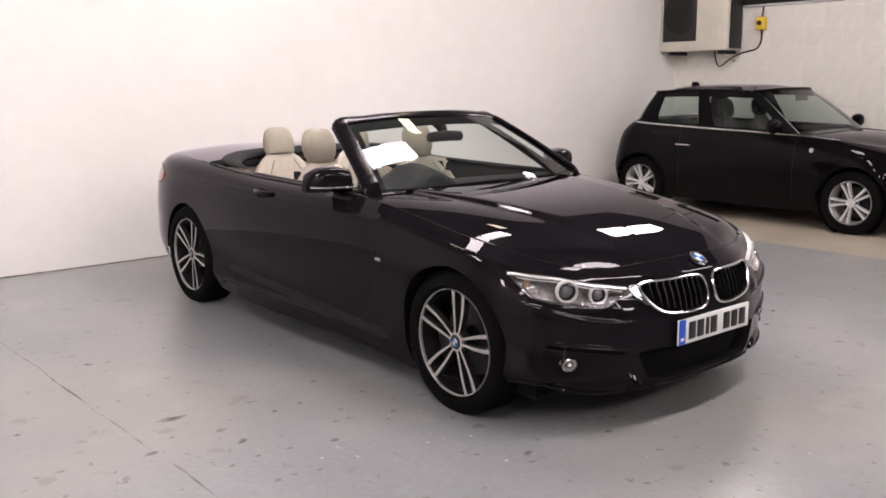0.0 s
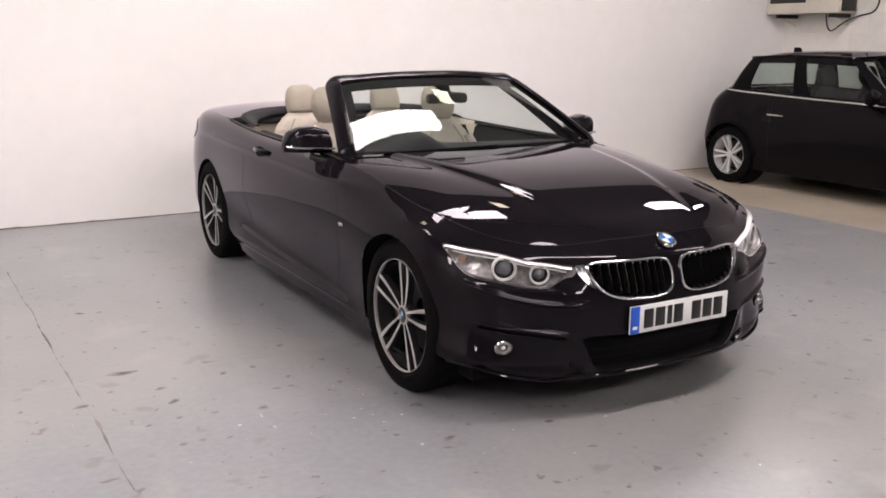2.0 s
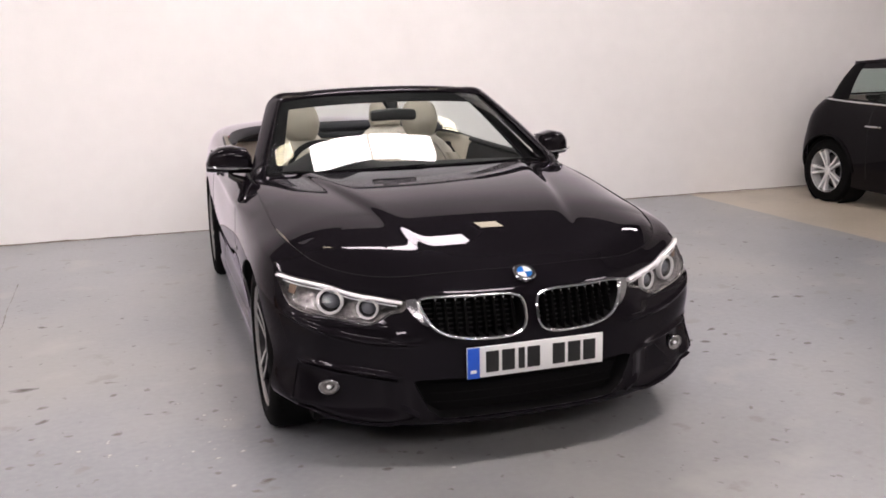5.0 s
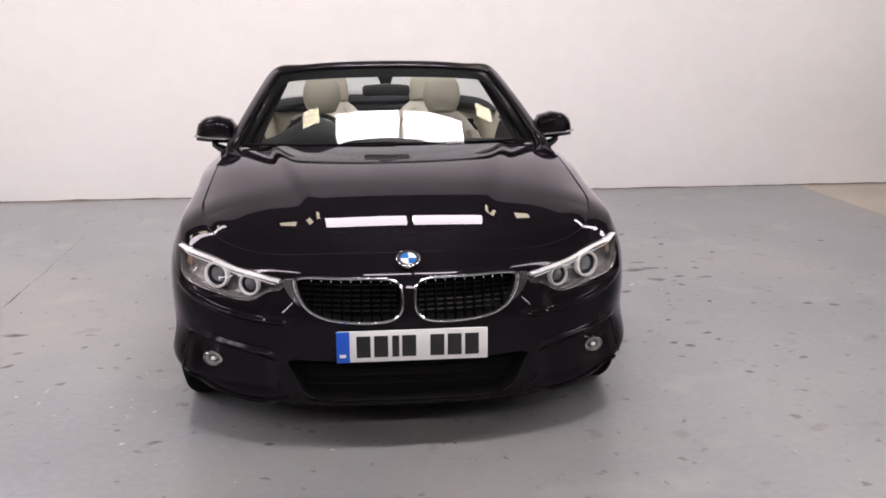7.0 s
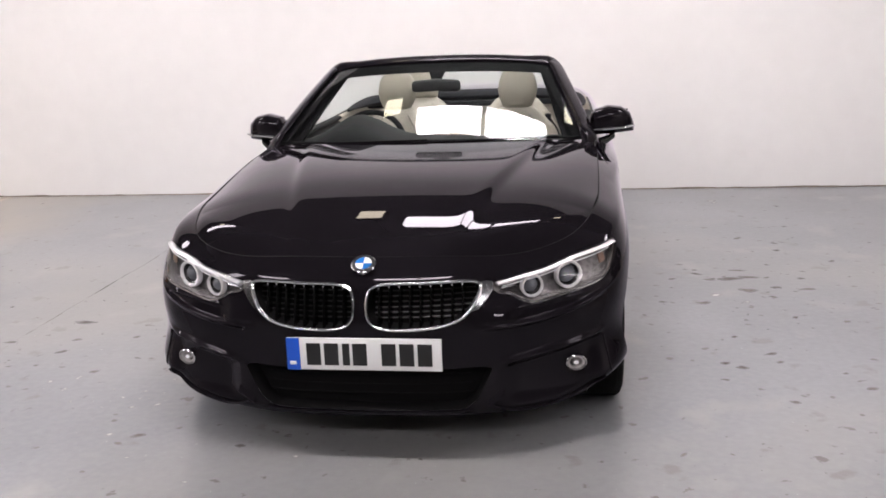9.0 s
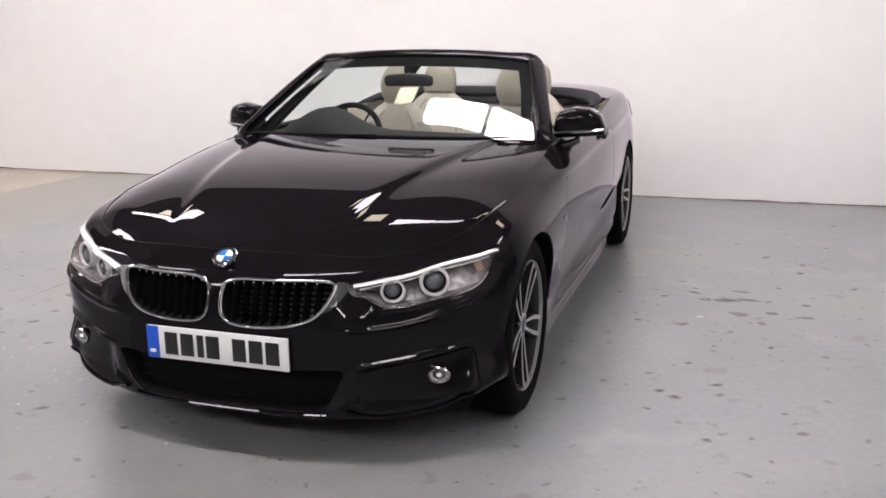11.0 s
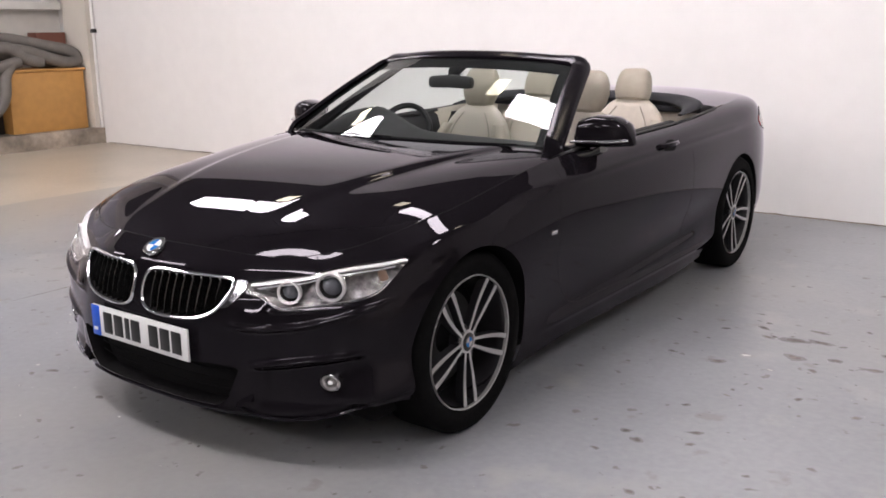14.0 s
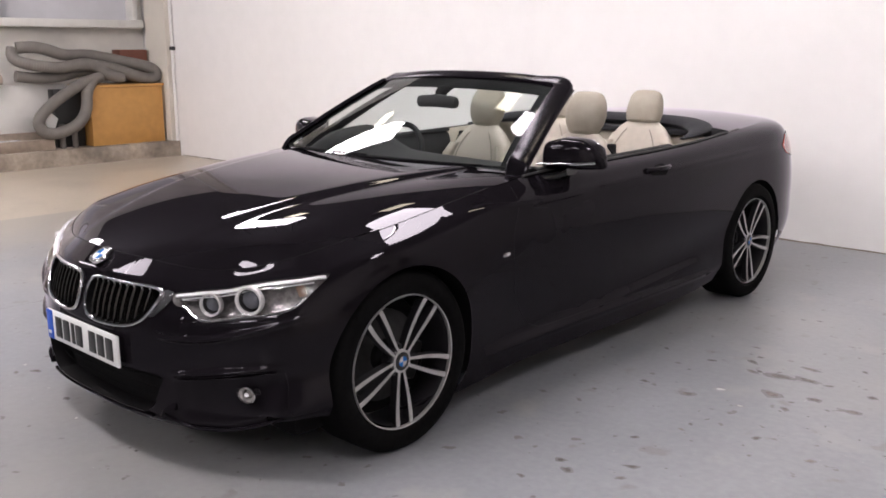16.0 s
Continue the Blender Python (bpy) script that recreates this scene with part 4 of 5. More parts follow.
    part("lower_trim", tube([(w_.x * s, w_.y, w_.z) for w_ in line], .003, 6), LAMPGREY, lamp)
    made = skin.pieces("lamp_cover", skin.part_of == 2, LENS, lamp, "clear lamp cover", sides=(s,))
    for o in made:
        o.visible_shadow = False

INT_FULL = np.array([(x, z) for x, z in densify([(.33, .212), (.375, .245), (.425, .35), (.40, .362), (0, .362), (-.40, .362), (-.425, .35), (-.375, .245), (-.33, .212), (0, .210)])])
intake = recess("lower_intake", INT_FULL, .07, DEEP, car, 1)
for i in range(3):
    z = .255 + i * .035
    part("intake_bar", tube([front_at(x, z, -.045) for x in np.linspace(-.37, .37, 15)], .002, 6), DEEP, intake)
part("intake_lip", tube([front_at(x, .205, .004) for x in np.linspace(-.36, .36, 25)], .005, 6), PAINT, car)

# number plate with plain bars
plate = part("number_plate", boxed((-.26, -.006, -.0555), (.26, .004, .0555), .003, m=pose(.009, -.760, .421)), WHITE, car, "white number plate with blue band")
part("plate_band", boxed((-.26, -.0085, -.0555), (-.215, -.004, .0555), .002, m=pose(.009, -.760, .421)), BLUE, plate)
part("plate_mark", boxed((-.25, -.0105, -.036), (-.228, -.008, -.024), .001, m=pose(.009, -.760, .421)), WHITE, plate)
for x in (-.168, -.108, -.058, -.012, .085, .145, .205):
    w_ = .012 if x == -.058 else .024
    part("plate_bar", boxed((x - w_, -.0085, -.038), (x + w_, -.004, .038), .001, m=pose(.009, -.760, .421)), INK, plate)


def roundel(at, r, m, parent):
    b0 = part("roundel_badge", lathe([(.001, -.006), (r * .95, -.006), (r, -.003), (r, .006)], 40, "y", m), INK, parent, "round badge with blue and white quarters")
    part("badge_ring", lathe([(r * .96, -.004), (r * .98, -.008), (r * 1.04, -.006), (r * 1.05, .004)], 40, "y", m), CHROME, b0)
    part("badge_inner_ring", lathe([(r * .70, -.006), (r * .72, -.0085), (r * .77, -.0085), (r * .79, -.006)], 40, "y", m), CHROME, b0)
    for i in range(4):
        bm = bmesh.new()
        bm.faces.new([bm.verts.new((0, -.0075, 0))] + [bm.verts.new((r * .70 * math.cos(t), -.0075, r * .70 * math.sin(t))) for t in np.linspace(i * math.pi / 2, (i + 1) * math.pi / 2, 9)])
        bm.transform(m)
        part("badge_quarter", bm, BADGEBLUE if i % 2 else WHITE, b0)


roundel(None, .040, pose(.004, -.664, .699, -60, 0, 0), car)

# ---- windscreen and frame ----
def screen(a_, b_):
    """The windscreen's surface: a across, b up."""
    aa = np.abs(a_)
    x = a_ * (.765 * (1 - b_) + .592 * b_)
    y0, z0 = .60 + .16 * aa ** 2.2, .950 - .012 * aa ** 2
    y1, z1 = 1.235 + .095 * aa ** 2.2, 1.288 - .036 * aa ** 2.4
    bow = .008 * np.sin(b_ * math.pi)
    return np.stack([x, y0 + (y1 - y0) * b_ - bow * .5, z0 + (z1 - z0) * b_ + bow], axis=-1)


windscreen = new("windscreen")
windscreen.parent = car
A, B = np.meshgrid(np.linspace(-.94, .94, 50), np.linspace(-.02, .95, 24))
o = sheet("screen_glass", screen(A, B), SCREEN, windscreen, "clear laminated windscreen")
o.visible_shadow = False
# one frame runs up both pillars and across the header
path = [(.985, k) for k in np.linspace(.02, .86, 14)] + [(.980, .95), (.960, .985), (.90, 1.0)] + [(k, 1.004) for k in np.linspace(.74, 0, 9)]
path += [(-p_, q_) for p_, q_ in path[-2::-1]]
pts = [screen(np.array(p_), np.array(q_)) for p_, q_ in path]
foot = np.array([.012, -.035, -.075])
pts = [pts[0] + foot] + pts + [pts[-1] + foot * np.array([-1, 1, 1])]
line = smooth_line(pts, 116)
bm = bmesh.new()
prev = None
for i in range(116):
    c = Vector(line[i])
    t = (Vector(line[min(i + 1, 115)]) - Vector(line[max(i - 1, 0)])).normalized()
    pil = min(1.0, max(0.0, (abs(c.x) - .45) / .12))
    n = (Vector((0, -.47, .88)) * (1 - pil) + Vector((math.copysign(.62, c.x), -.42, .66)) * pil)
    n = (n - t * n.dot(t)).normalized()
    w_ = n.cross(t).normalized()
    ring = []
    for k in range(16):
        w = 2 * math.pi * k / 16
        cw, sw_ = math.cos(w), math.sin(w)
        ring.append(bm.verts.new(c + w_ * ((.032 + .014 * pil) * math.copysign(abs(cw) ** .75, cw)) + n * ((.009 + .005 * pil) * math.copysign(abs(sw_) ** .6, sw_))))
    if prev:
        for k in range(16):
            bm.faces.new((prev[k], prev[(k + 1) % 16], ring[(k + 1) % 16], ring[k]))
    prev = ring
bmesh.ops.recalc_face_normals(bm, faces=bm.faces)
part("windscreen_frame", bm, FRAMEPAINT, windscreen, "black windscreen frame")
secs = []
for a_ in np.linspace(-.96, .96, 25):
    c = screen(np.array(a_), np.array(.915))
    secs.append(((c[0], c[1] + .003, c[2] - .007), (.060, .004), ((0, .9, .43), (0, -.43, .9))))
part("screen_band", blob(secs, 8, 2.2), SATIN, windscreen, "black printed band on the glass")
for s in (1, -1):
    rows = [[screen(np.array(s * aa), np.array(bb)) + np.array([0, .004, -.004]) for aa in np.linspace(.895 - .06 * bb, .955, 4)] for bb in np.linspace(-.01, .94, 16)]
    sheet("screen_border", rows, SATIN, windscreen, "black printed band on the glass", flip=s < 0)
for s in (1, -1):
    secs = [(screen(np.array(s * .93), np.array(bb)) + np.array([-s * (.030 - .012 * bb), .080, -.030]), (.030 + .012 * (1 - bb), .080), ((1, 0, 0), (0, .97, .22))) for bb in np.linspace(.0, .93, 12)]
    part("pillar_trim", blob(secs, 16, 3.2), SATIN, windscreen, "black padded pillar trim")
part("screen_foot_band", tube([screen(np.array(a_), np.array(.012)) + np.array([0, .006, -.008]) for a_ in np.linspace(-.93, .93, 25)], .013, 8, flat=.4), SATIN, windscreen, "black printed band on the glass")
part("scuttle_panel", tube([screen(np.array(a_), np.array(.0)) + np.array([0, -.002, -.034]) for a_ in np.linspace(-.93, .93, 25)], .012, 8), SATIN, car)
for x0, x1 in ((-.60, .02), (-.02, .58)):
    part("wiper", tube([screen(np.array(x0 / .72 + (x1 - x0) / .72 * k), np.array(-.005 + .02 * k)) + np.array([0, -.006, -.004]) for k in np.linspace(0, 1, 8)], .004, 6), SATIN, car)

# rear-view mirror
mir = part("interior_mirror", blob([((x, 1.09, 1.168 - .006 * abs(x) / .12), (hh, .018), ((0, 0, 1), (0, 1, 0))) for x, hh in ((-.122, .014), (-.118, .024), (-.105, .029), (0, .031), (.105, .029), (.118, .024), (.122, .014))], 20, 4), PLASTIC, car, "black interior mirror")
part("mirror_stem", blob([((0, 1.105, 1.185), (.022, .022), ((1, 0, 0), (0, 1, 0))), ((0, 1.13, 1.215), (.035, .030), ((1, 0, 0), (0, 1, 0))), ((0, 1.165, 1.236), (.045, .040), ((1, 0, 0), (0, 1, 0)))], 16, 3), DEEP, mir)

# door mirrors
for s in (1, -1):
    secs = []
    for k, (hh, dd, yy) in ((0, (.050, .050, 0)), (.10, (.066, .080, 0)), (.4, (.074, .092, 0)), (.7, (.068, .085, .006)), (.9, (.052, .062, .014)), (1.0, (.024, .028, .02))):
        secs.append(((s * (.762 + .212 * k), .965 + .07 * k + yy, .917 + .006 * k + hh * .92), (dd, hh * .92), ((0, 1, 0), (0, 0, 1))))
    dm = part("door_mirror", blob(secs, 24, 3.0), PAINT, car, "gloss black door mirror")
    part("mirror_base", blob([((s * .80, .90, .885), (.06, .022), ((0, 1, 0), (0, 0, 1))), ((s * .85, .94, .900), (.045, .018), ((0, 1, 0), (0, 0, 1))), ((s * .88, .965, .92), (.04, .02), ((0, 1, 0), (0, 0, 1)))], 16, 2.4), GLOSS, dm)
    part("mirror_trim", tube([(s * (.767 + .205 * k), .872 + .07 * k + .045 * max(0, k - .72) * 4 * k, .948 + .006 * k) for k in np.linspace(0, 1, 12)], .006, 6), CHROME, dm, "bright indicator strip")
    part("mirror_glass", boxed((-.075, -.002, -.05), (.075, .002, .05), .002, m=pose(s * .872, 1.066, .980, 0, 0, -8 * s)), MIRROR, dm)
    # door handle, and a dark disc on the skin as the bowl's shade
    hnd = new("door_handle")
    hnd.parent = doors[0 if s > 0 else 1]
    c = on_flank(1.69, .850, .002)
    part("handle_bowl_shade", blob([((s * (c[0] + .002), 1.69 + .075 * t, .842), (.038 * r, .006), ((0, 0, 1), (1, 0, 0))) for t, r in ((-1, .1), (-.8, .75), (-.3, 1.0), (.3, 1.0), (.8, .75), (1, .1))], 14, 2), DEEP, hnd)
    part("handle_grip", tube([(s * (on_flank(y, .858)[0] + d), y, .860) for y, d in ((1.58, .004), (1.61, .022), (1.68, .028), (1.75, .026), (1.795, .006))], .0105, 8, flat=1.1), PAINT, hnd)
    # sport badge on the wing
    c = on_flank(.50, .640, .002)
    part("wing_badge", boxed((-.003, -.020, -.008), (.003, .020, .008), .002, m=pose(s * c[0], .515, .640, 0, 0, -3 * s)), CHROME, car, "small bright wing badge")
    # sill blade
    part("side_sill", tube([(s * (on_flank(y, .215)[0] - .034), y, .166) for y in np.linspace(.46, 2.38, 24)], .010, 8), PAINT, car)
    # waist seal and quarter trim
    part("waist_trim", tube([(s * p[0], p[1], p[2] + .004) for p in topline[(skin.q > ts[6] + .18) & (skin.q < ts[9] - .05)][::3]], .007, 8, flat=.8), PLASTIC, car)

# ---- cabin ----
# inner door panels and tub
for s in (1, -1):
    inner = []
    tl = topline[(skin.q > ts[6] + .10) & (skin.q < ts[9] + .1)][::3]
    for dz_, dx_ in ((0, .005), (-.03, .05), (-.12, .075), (-.30, .09), (-.50, .11)):
        inner.append([(s * (p[0] - dx_), p[1], p[2] + .004 + dz_) for p in tl])
    cut_i = sum(1 for p in tl if p[1] < 1.98)
    sheet("door_lining_top", [r[:cut_i] for r in inner[:4]], DASH, car, "dark upper door lining", flip=s < 0)
    sheet("door_lining_pocket", [r[:cut_i] for r in inner[3:]], LEATHER2, car, "cream lower door lining", flip=s < 0)
    sheet("side_lining", [r[cut_i - 1:] for r in inner], LEATHER2, car, "cream rear side lining", flip=s < 0)
    part("door_capping", tube([(s * (p[0] - .03), p[1], p[2] + .003) for p in tl if .84 < p[1] < 2.0], .026, 8, flat=.5), DASH, car)
part("cabin_floor", boxed((-.74, .60, .28), (.74, 2.75, .33), .01), DASH, car)
secs = []
for x in np.linspace(-.70, .70, 21):
    hump = .125 * math.exp(-((x + .37) / .17) ** 2)
    e = abs(x) / .70
    secs.append(((x, .86 + .03 * (1 - e), .845 + hump / 2 - .01 * e), (.19, .075 + hump / 2), ((0, 1, .12), (0, -.12, 1))))
part("dashboard", blob(secs, 20, 3.0), DASH, car, "dark soft-touch dashboard")
part("centre_console", boxed((-.11, .95, .30), (.11, 2.0, .60), .03), DASH, car)
sw = part("steering_wheel", lathe([(.178 + .015 * math.cos(w), .015 * math.sin(w)) for w in np.linspace(0, 2 * math.pi, 10, endpoint=False)], 40, "y", pose(-.37, 1.16, .865, -25), closed=True), DASH, car, "dark leather steering wheel")
part("wheel_boss", lathe([(.001, .025), (.06, .02), (.07, 0), (.06, -.03)], 24, "y", pose(-.37, 1.15, .865, -25)), DASH, sw)
for x0, z0 in ((-.12, 0), (.12, 0), (0, -.12)):
    part("wheel_spoke", boxed((min(0, x0 * 1.4) - .015, -.008, min(0, z0 * 1.4) - .015), (max(0, x0 * 1.4) + .015, .008, max(0, z0 * 1.4) + .015), .005, m=pose(-.37, 1.155, .865, -25)), DASH, sw)


def seat(name, x, y, top, back_h, w, rake, parent, label, head_w=.125, head_h=.10, cushion=True, skins=None):
    hide, hide2 = skins or (LEATHER, LEATHER2)
    st = new(name)
    st.parent = parent
    st.location = (x, y, 0)
    st["label"] = label
    # local frame: back rises from z=.50 to the shoulder, leaning back
    def at(h, d=0.0, lx=0.0):
        return Vector((lx, math.tan(rake) * (h - .5) + d, h))
    sh = top - 2 * head_h + .012
    up = Vector((0, math.sin(rake), math.cos(rake)))
    fw = Vector((0, -math.cos(rake), math.sin(rake)))
    secs = []
    for k, ww, th in ((0, .92, .055), (.2, 1.0, .062), (.5, 1.03, .062), (.7, .95, .060), (.84, .78, .052), (.94, .58, .042), (1.0, .40, .026)):
        secs.append((at(.46 + (sh - .46) * k), (w * ww, th), ((1, 0, 0), fw)))
    part("backrest", blob(secs, 24, 3.0), hide, st)
    for s in (1, -1):
        secs = []
        for k, th in ((.08, .02), (.2, .045), (.5, .052), (.68, .040), (.80, .014)):
            secs.append((at(.46 + (sh - .46) * k, -.045, s * w * curve1([(0, .95), (.5, .95), (.68, .86), (.80, .74)], [k])[0]), (.036, th), ((1, 0, 0), fw)))
        part("side_bolster", blob(secs, 14, 2.3), hide2, st)
        seam = [at(.46 + (sh - .46) * k, -d_, s * w * f) for k, d_, f in ((.12, .066, .62), (.35, .070, .64), (.6, .070, .60), (.78, .066, .50), (.93, .050, .30))]
        part("seat_seam", tube(smooth_line(seam, 16), .0035, 6), SEAM if hide is LEATHER else hide, st)
    if cushion:
        secs = []
        for k, th in ((0, .05), (.15, .075), (.5, .075), (.9, .085), (1.0, .05)):
            secs.append((Vector((0, -.02 - .50 * k, .42 + .03 * k)), (w * .98, th), ((1, 0, 0), (0, 0, 1))))
        part("seat_cushion", blob(secs, 22, 3.0), hide, st)
    if name == "front_seat" and hide is LEATHER:
        o_ = math.copysign(1, x)
        guide = part("belt_guide", boxed((o_ * w * .74 - .018, -.012, -.030), (o_ * w * .74 + .018, .030, .022), .008, m=Matrix.Translation(at(.46 + (sh - .46) * .88))), DASH, st, "black seat-belt guide")
        strap = [at(.46 + (sh - .46) * .88, -.005, o_ * w * .76), at(.46 + (sh - .46) * .70, .045, o_ * w * 1.0), at(.46 + (sh - .46) * .25, .07, o_ * w * 1.10)]
        part("belt_strap", tube(smooth_line(strap, 10), .016, 6, flat=.12), DASH, guide)
    hr0 = at(top - head_h)
    secs = []
    shape = ((-1.0, .58, .022), (-.88, .74, .044), (-.5, .94, .058), (-.05, 1.04, .060), (.35, 1.0, .056), (.65, .90, .050), (.84, .78, .042), (.95, .64, .030), (1.0, .46, .012))
    if head_h < .1:
        shape = ((-1.0, .80, .022), (-.88, .96, .044), (-.4, 1.04, .054), (.1, 1.0, .052), (.5, .93, .045), (.78, .82, .036), (.94, .64, .024), (1.0, .42, .010))
    for k, ww, th in shape:
        secs.append((hr0 + up * (k * head_h) + fw * .01, (head_w * ww, th), ((1, 0, 0), fw)))
    part("headrest", blob(secs, 24, 2.8), HEADHIDE if hide is LEATHER else hide, st)
    for s in (1, -1):
        part("headrest_post", tube([at(sh - .05, 0, s * .05), hr0 - up * head_h * .6 + Vector((s * .05, 0, 0))], .006, 8), CHROME, st)
    return st


for s in (1, -1):
    seat("front_seat", s * .36, 1.69 if s > 0 else 1.76, 1.195, .6, .235, radians(14), car, "cream leather front seat with headrest", .109, .112)
    seat("rear_seat", s * .31, 2.36, 1.178, .5, .245, radians(14), car, "cream leather rear seat with headrest", .106, .094)
# rear bulkhead trim, parcel deck and roof stowage surround
part("rear_bulkhead", blob([((0, 2.60, .60), (.72, .05), ((1, 0, 0), (0, 1, 0))), ((0, 2.62, .88), (.73, .05), ((1, 0, 0), (0, 1, 0))), ((0, 2.64, .93), (.72, .04), ((1, 0, 0), (0, 1, 0)))], 24, 4), LEATHER2, car)
hoop = []
for t in np.linspace(.10, math.pi - .10, 41):
    hoop.append((.735 * math.copysign(abs(math.cos(t)) ** .55, math.cos(t)), 1.98 + .70 * abs(math.sin(t)) ** .6, .945 + .055 * math.sin(t) ** .7))
part("parcel_deck", boxed((-.70, 2.55, .93), (.70, 2.74, .965), .01), FABRIC, car)
part("roof_surround", tube(hoop, [.074 * min(1.0, .18 + 4.5 * min(i, 40 - i) / 40) for i in range(41)], 12, flat=.45), FABRIC, car, "black padded surround of the stowed roof")


# ---- the small hatchback ----
HATCHPAINT = lacquer("black_hatchback_paint", (0.004, 0.0034, 0.0038), 1.20)
MX, MY = 5.74, 1.14
mini = thing("hatchback_car", "gloss black three-door hatchback with silver alloy wheels", "car", at=(MX, MY, 0))
M_SILL = [(0, -.58, .20), (.35, -.55, .20), (.60, -.45, .20), (.74, -.32, .18), (.77, 0, .18), (.77, .6, .17), (.77, 1.3, .17), (.77, 1.95, .17), (.77, 2.467, .20), (.72, 2.80, .24), (.52, 2.93, .26), (0, 2.95, .26)]
M_LOW = [(0, -.66, .36), (.35, -.63, .36), (.62, -.51, .36), (.775, -.33, .37), (.81, 0, .38), (.80, .6, .36), (.795, 1.3, .36), (.80, 1.95, .37), (.81, 2.467, .40), (.775, 2.82, .42), (.56, 3.0, .44), (0, 3.03, .44)]
M_MID = [(0, -.67, .56), (.35, -.63, .56), (.61, -.50, .56), (.765, -.32, .57), (.805, 0, .58), (.81, .6, .58), (.81, 1.3, .58), (.81, 1.95, .60), (.81, 2.467, .62), (.77, 2.80, .64), (.55, 2.97, .66), (0, 3.0, .66)]
M_SHO = [(0, -.58, .72), (.33, -.54, .72), (.57, -.42, .73), (.70, -.26, .75), (.76, 0, .77), (.785, .6, .80), (.79, 1.3, .81), (.785, 1.95, .83), (.775, 2.467, .84), (.73, 2.76, .86), (.52, 2.90, .87), (0, 2.93, .87)]
M_BELT = [(0, -.36, .80), (.28, -.33, .80), (.48, -.22, .81), (.60, -.10, .83), (.66, .10, .855), (.715, .6, .90), (.73, 1.3, .925), (.725, 1.95, .945), (.71, 2.467, .965), (.66, 2.68, .98), (.46, 2.80, .985), (0, 2.83, .985)]
mskin = Skin([M_SILL, M_LOW, M_MID, M_SHO, M_BELT], 150, 40)
MARCH = [(.335 * math.cos(w), .30 + .335 * math.sin(w)) for w in np.linspace(-.5, math.pi + .5, 40)]
MARCHR = [(2.467 + .335 * math.cos(w), .30 + .335 * math.sin(w)) for w in np.linspace(-.5, math.pi + .5, 40)]
mskin.cut(MARCH, (1, 2), FLANK, 5)
mskin.cut(MARCHR, (1, 2), FLANK, 5)
MLAMP = [(.50 + .115 * math.cos(w), .71 + .10 * math.sin(w)) for w in np.linspace(0, 2 * math.pi, 30, endpoint=False)]
mskin.cut(MLAMP, (0, 2), lambda c: c[:, 1] < -.15, 2)
mq = np.tile((mskin.q[:-1] + mskin.q[1:]) / 2, mskin.grid.shape[0] - 1)
mfree = mskin.part_of == 0
mt = mskin.ts
mskin.whole("front_bumper", mfree & (mq < mt[3]), HATCHPAINT, mini)
mskin.pieces("front_wing", mfree & (mq > mt[3]) & (mq < mt[5]), HATCHPAINT, mini)
mdoors = mskin.pieces("door", mfree & (mq > mt[5]) & (mq < mt[7]), HATCHPAINT, mini)
mskin.pieces("rear_quarter_panel", mfree & (mq > mt[7]) & (mq < mt[9]), HATCHPAINT, mini)
mskin.whole("rear_bumper", mfree & (mq > mt[9]), HATCHPAINT, mini)
mskin.pieces("headlamp", mskin.part_of == 2, LAMPGREY, mini, "oval clear headlamp")
part("underbody", boxed((-.68, -.35, .17), (.68, 2.75, .34), .02), DEEP, mini)
for s in (1, -1):
    for y in (0, 2.467):
        part("wheel_well", lathe([(.001, s * .55), (.33, s * .55), (.335, s * .77)], 40, "x", Matrix.Translation((0, y, .30))), DEEP, mini)
        wheel("wheel", mini, (s * .715, y, .30), s, .30, .205, .18, turn=math.radians(70), kind="plain")
    # black arch and sill trim
    for y in (0, 2.467):
        arc = []
        for w in np.linspace(.05, math.pi - .05, 24):
            p = mskin.at((1, 2), (y + .345 * math.cos(w), .30 + .345 * math.sin(w)), lambda v: v[:, 0] > .6)[0]
            arc.append((s * (p[0] + .004), p[1], p[2]))
        part("arch_trim", tube(arc, .018, 6, flat=.6), SATIN, mini)
    line = mskin.grid[-1][(mskin.q > mt[5] - .5) & (mskin.q < mt[9])][::2]
    part("waist_strip", tube([(s * (p[0] + .010), p[1], p[2] + .004) for p in line], .009, 6), CHROME, mini, "bright waist strip")
    c = mskin.at((1, 2), (1.90, .755), lambda v: v[:, 0] > .6)[0]
    mh = part("door_handle", tube([(s * (c[0] + d), 1.90 + y, .757) for y, d in ((-.10, .0), (-.08, .022), (.06, .022), (.09, .0))], .010, 8), CHROME, mdoors[0 if s > 0 else 1])
    c = mskin.at((1, 2), (.42, .78), lambda v: v[:, 0] > .5)[0]
    part("side_repeater", lathe([(.001, .012), (.02, .010), (.026, .0)], 20, "x", pose(s * c[0], .42, .77, 0, 0, 0 if s > 0 else 180)), LAMPGREY, mini)
    dm = part("door_mirror", blob([((s * (.76 + .15 * k), .80, .99), (d, h_), ((0, 1, 0), (0, 0, 1))) for k, d, h_ in ((0, .03, .03), (.2, .055, .06), (.6, .06, .075), (.9, .05, .06), (1, .02, .03))], 18, 2.5), HATCHPAINT, mini)
    part("shut_line", tube([(s * (p[0] + .0005), p[1], p[2]) for p in mskin.grid[::2, int(np.argmin(np.abs(mskin.q - mt[5])))] if p[2] > .25], .003, 5), GAP, mini)
    part("shut_line", tube([(s * (p[0] + .0005), p[1], p[2]) for p in mskin.grid[::2, int(np.argmin(np.abs(mskin.q - mt[7])))] if p[2] > .25], .003, 5), GAP, mini)
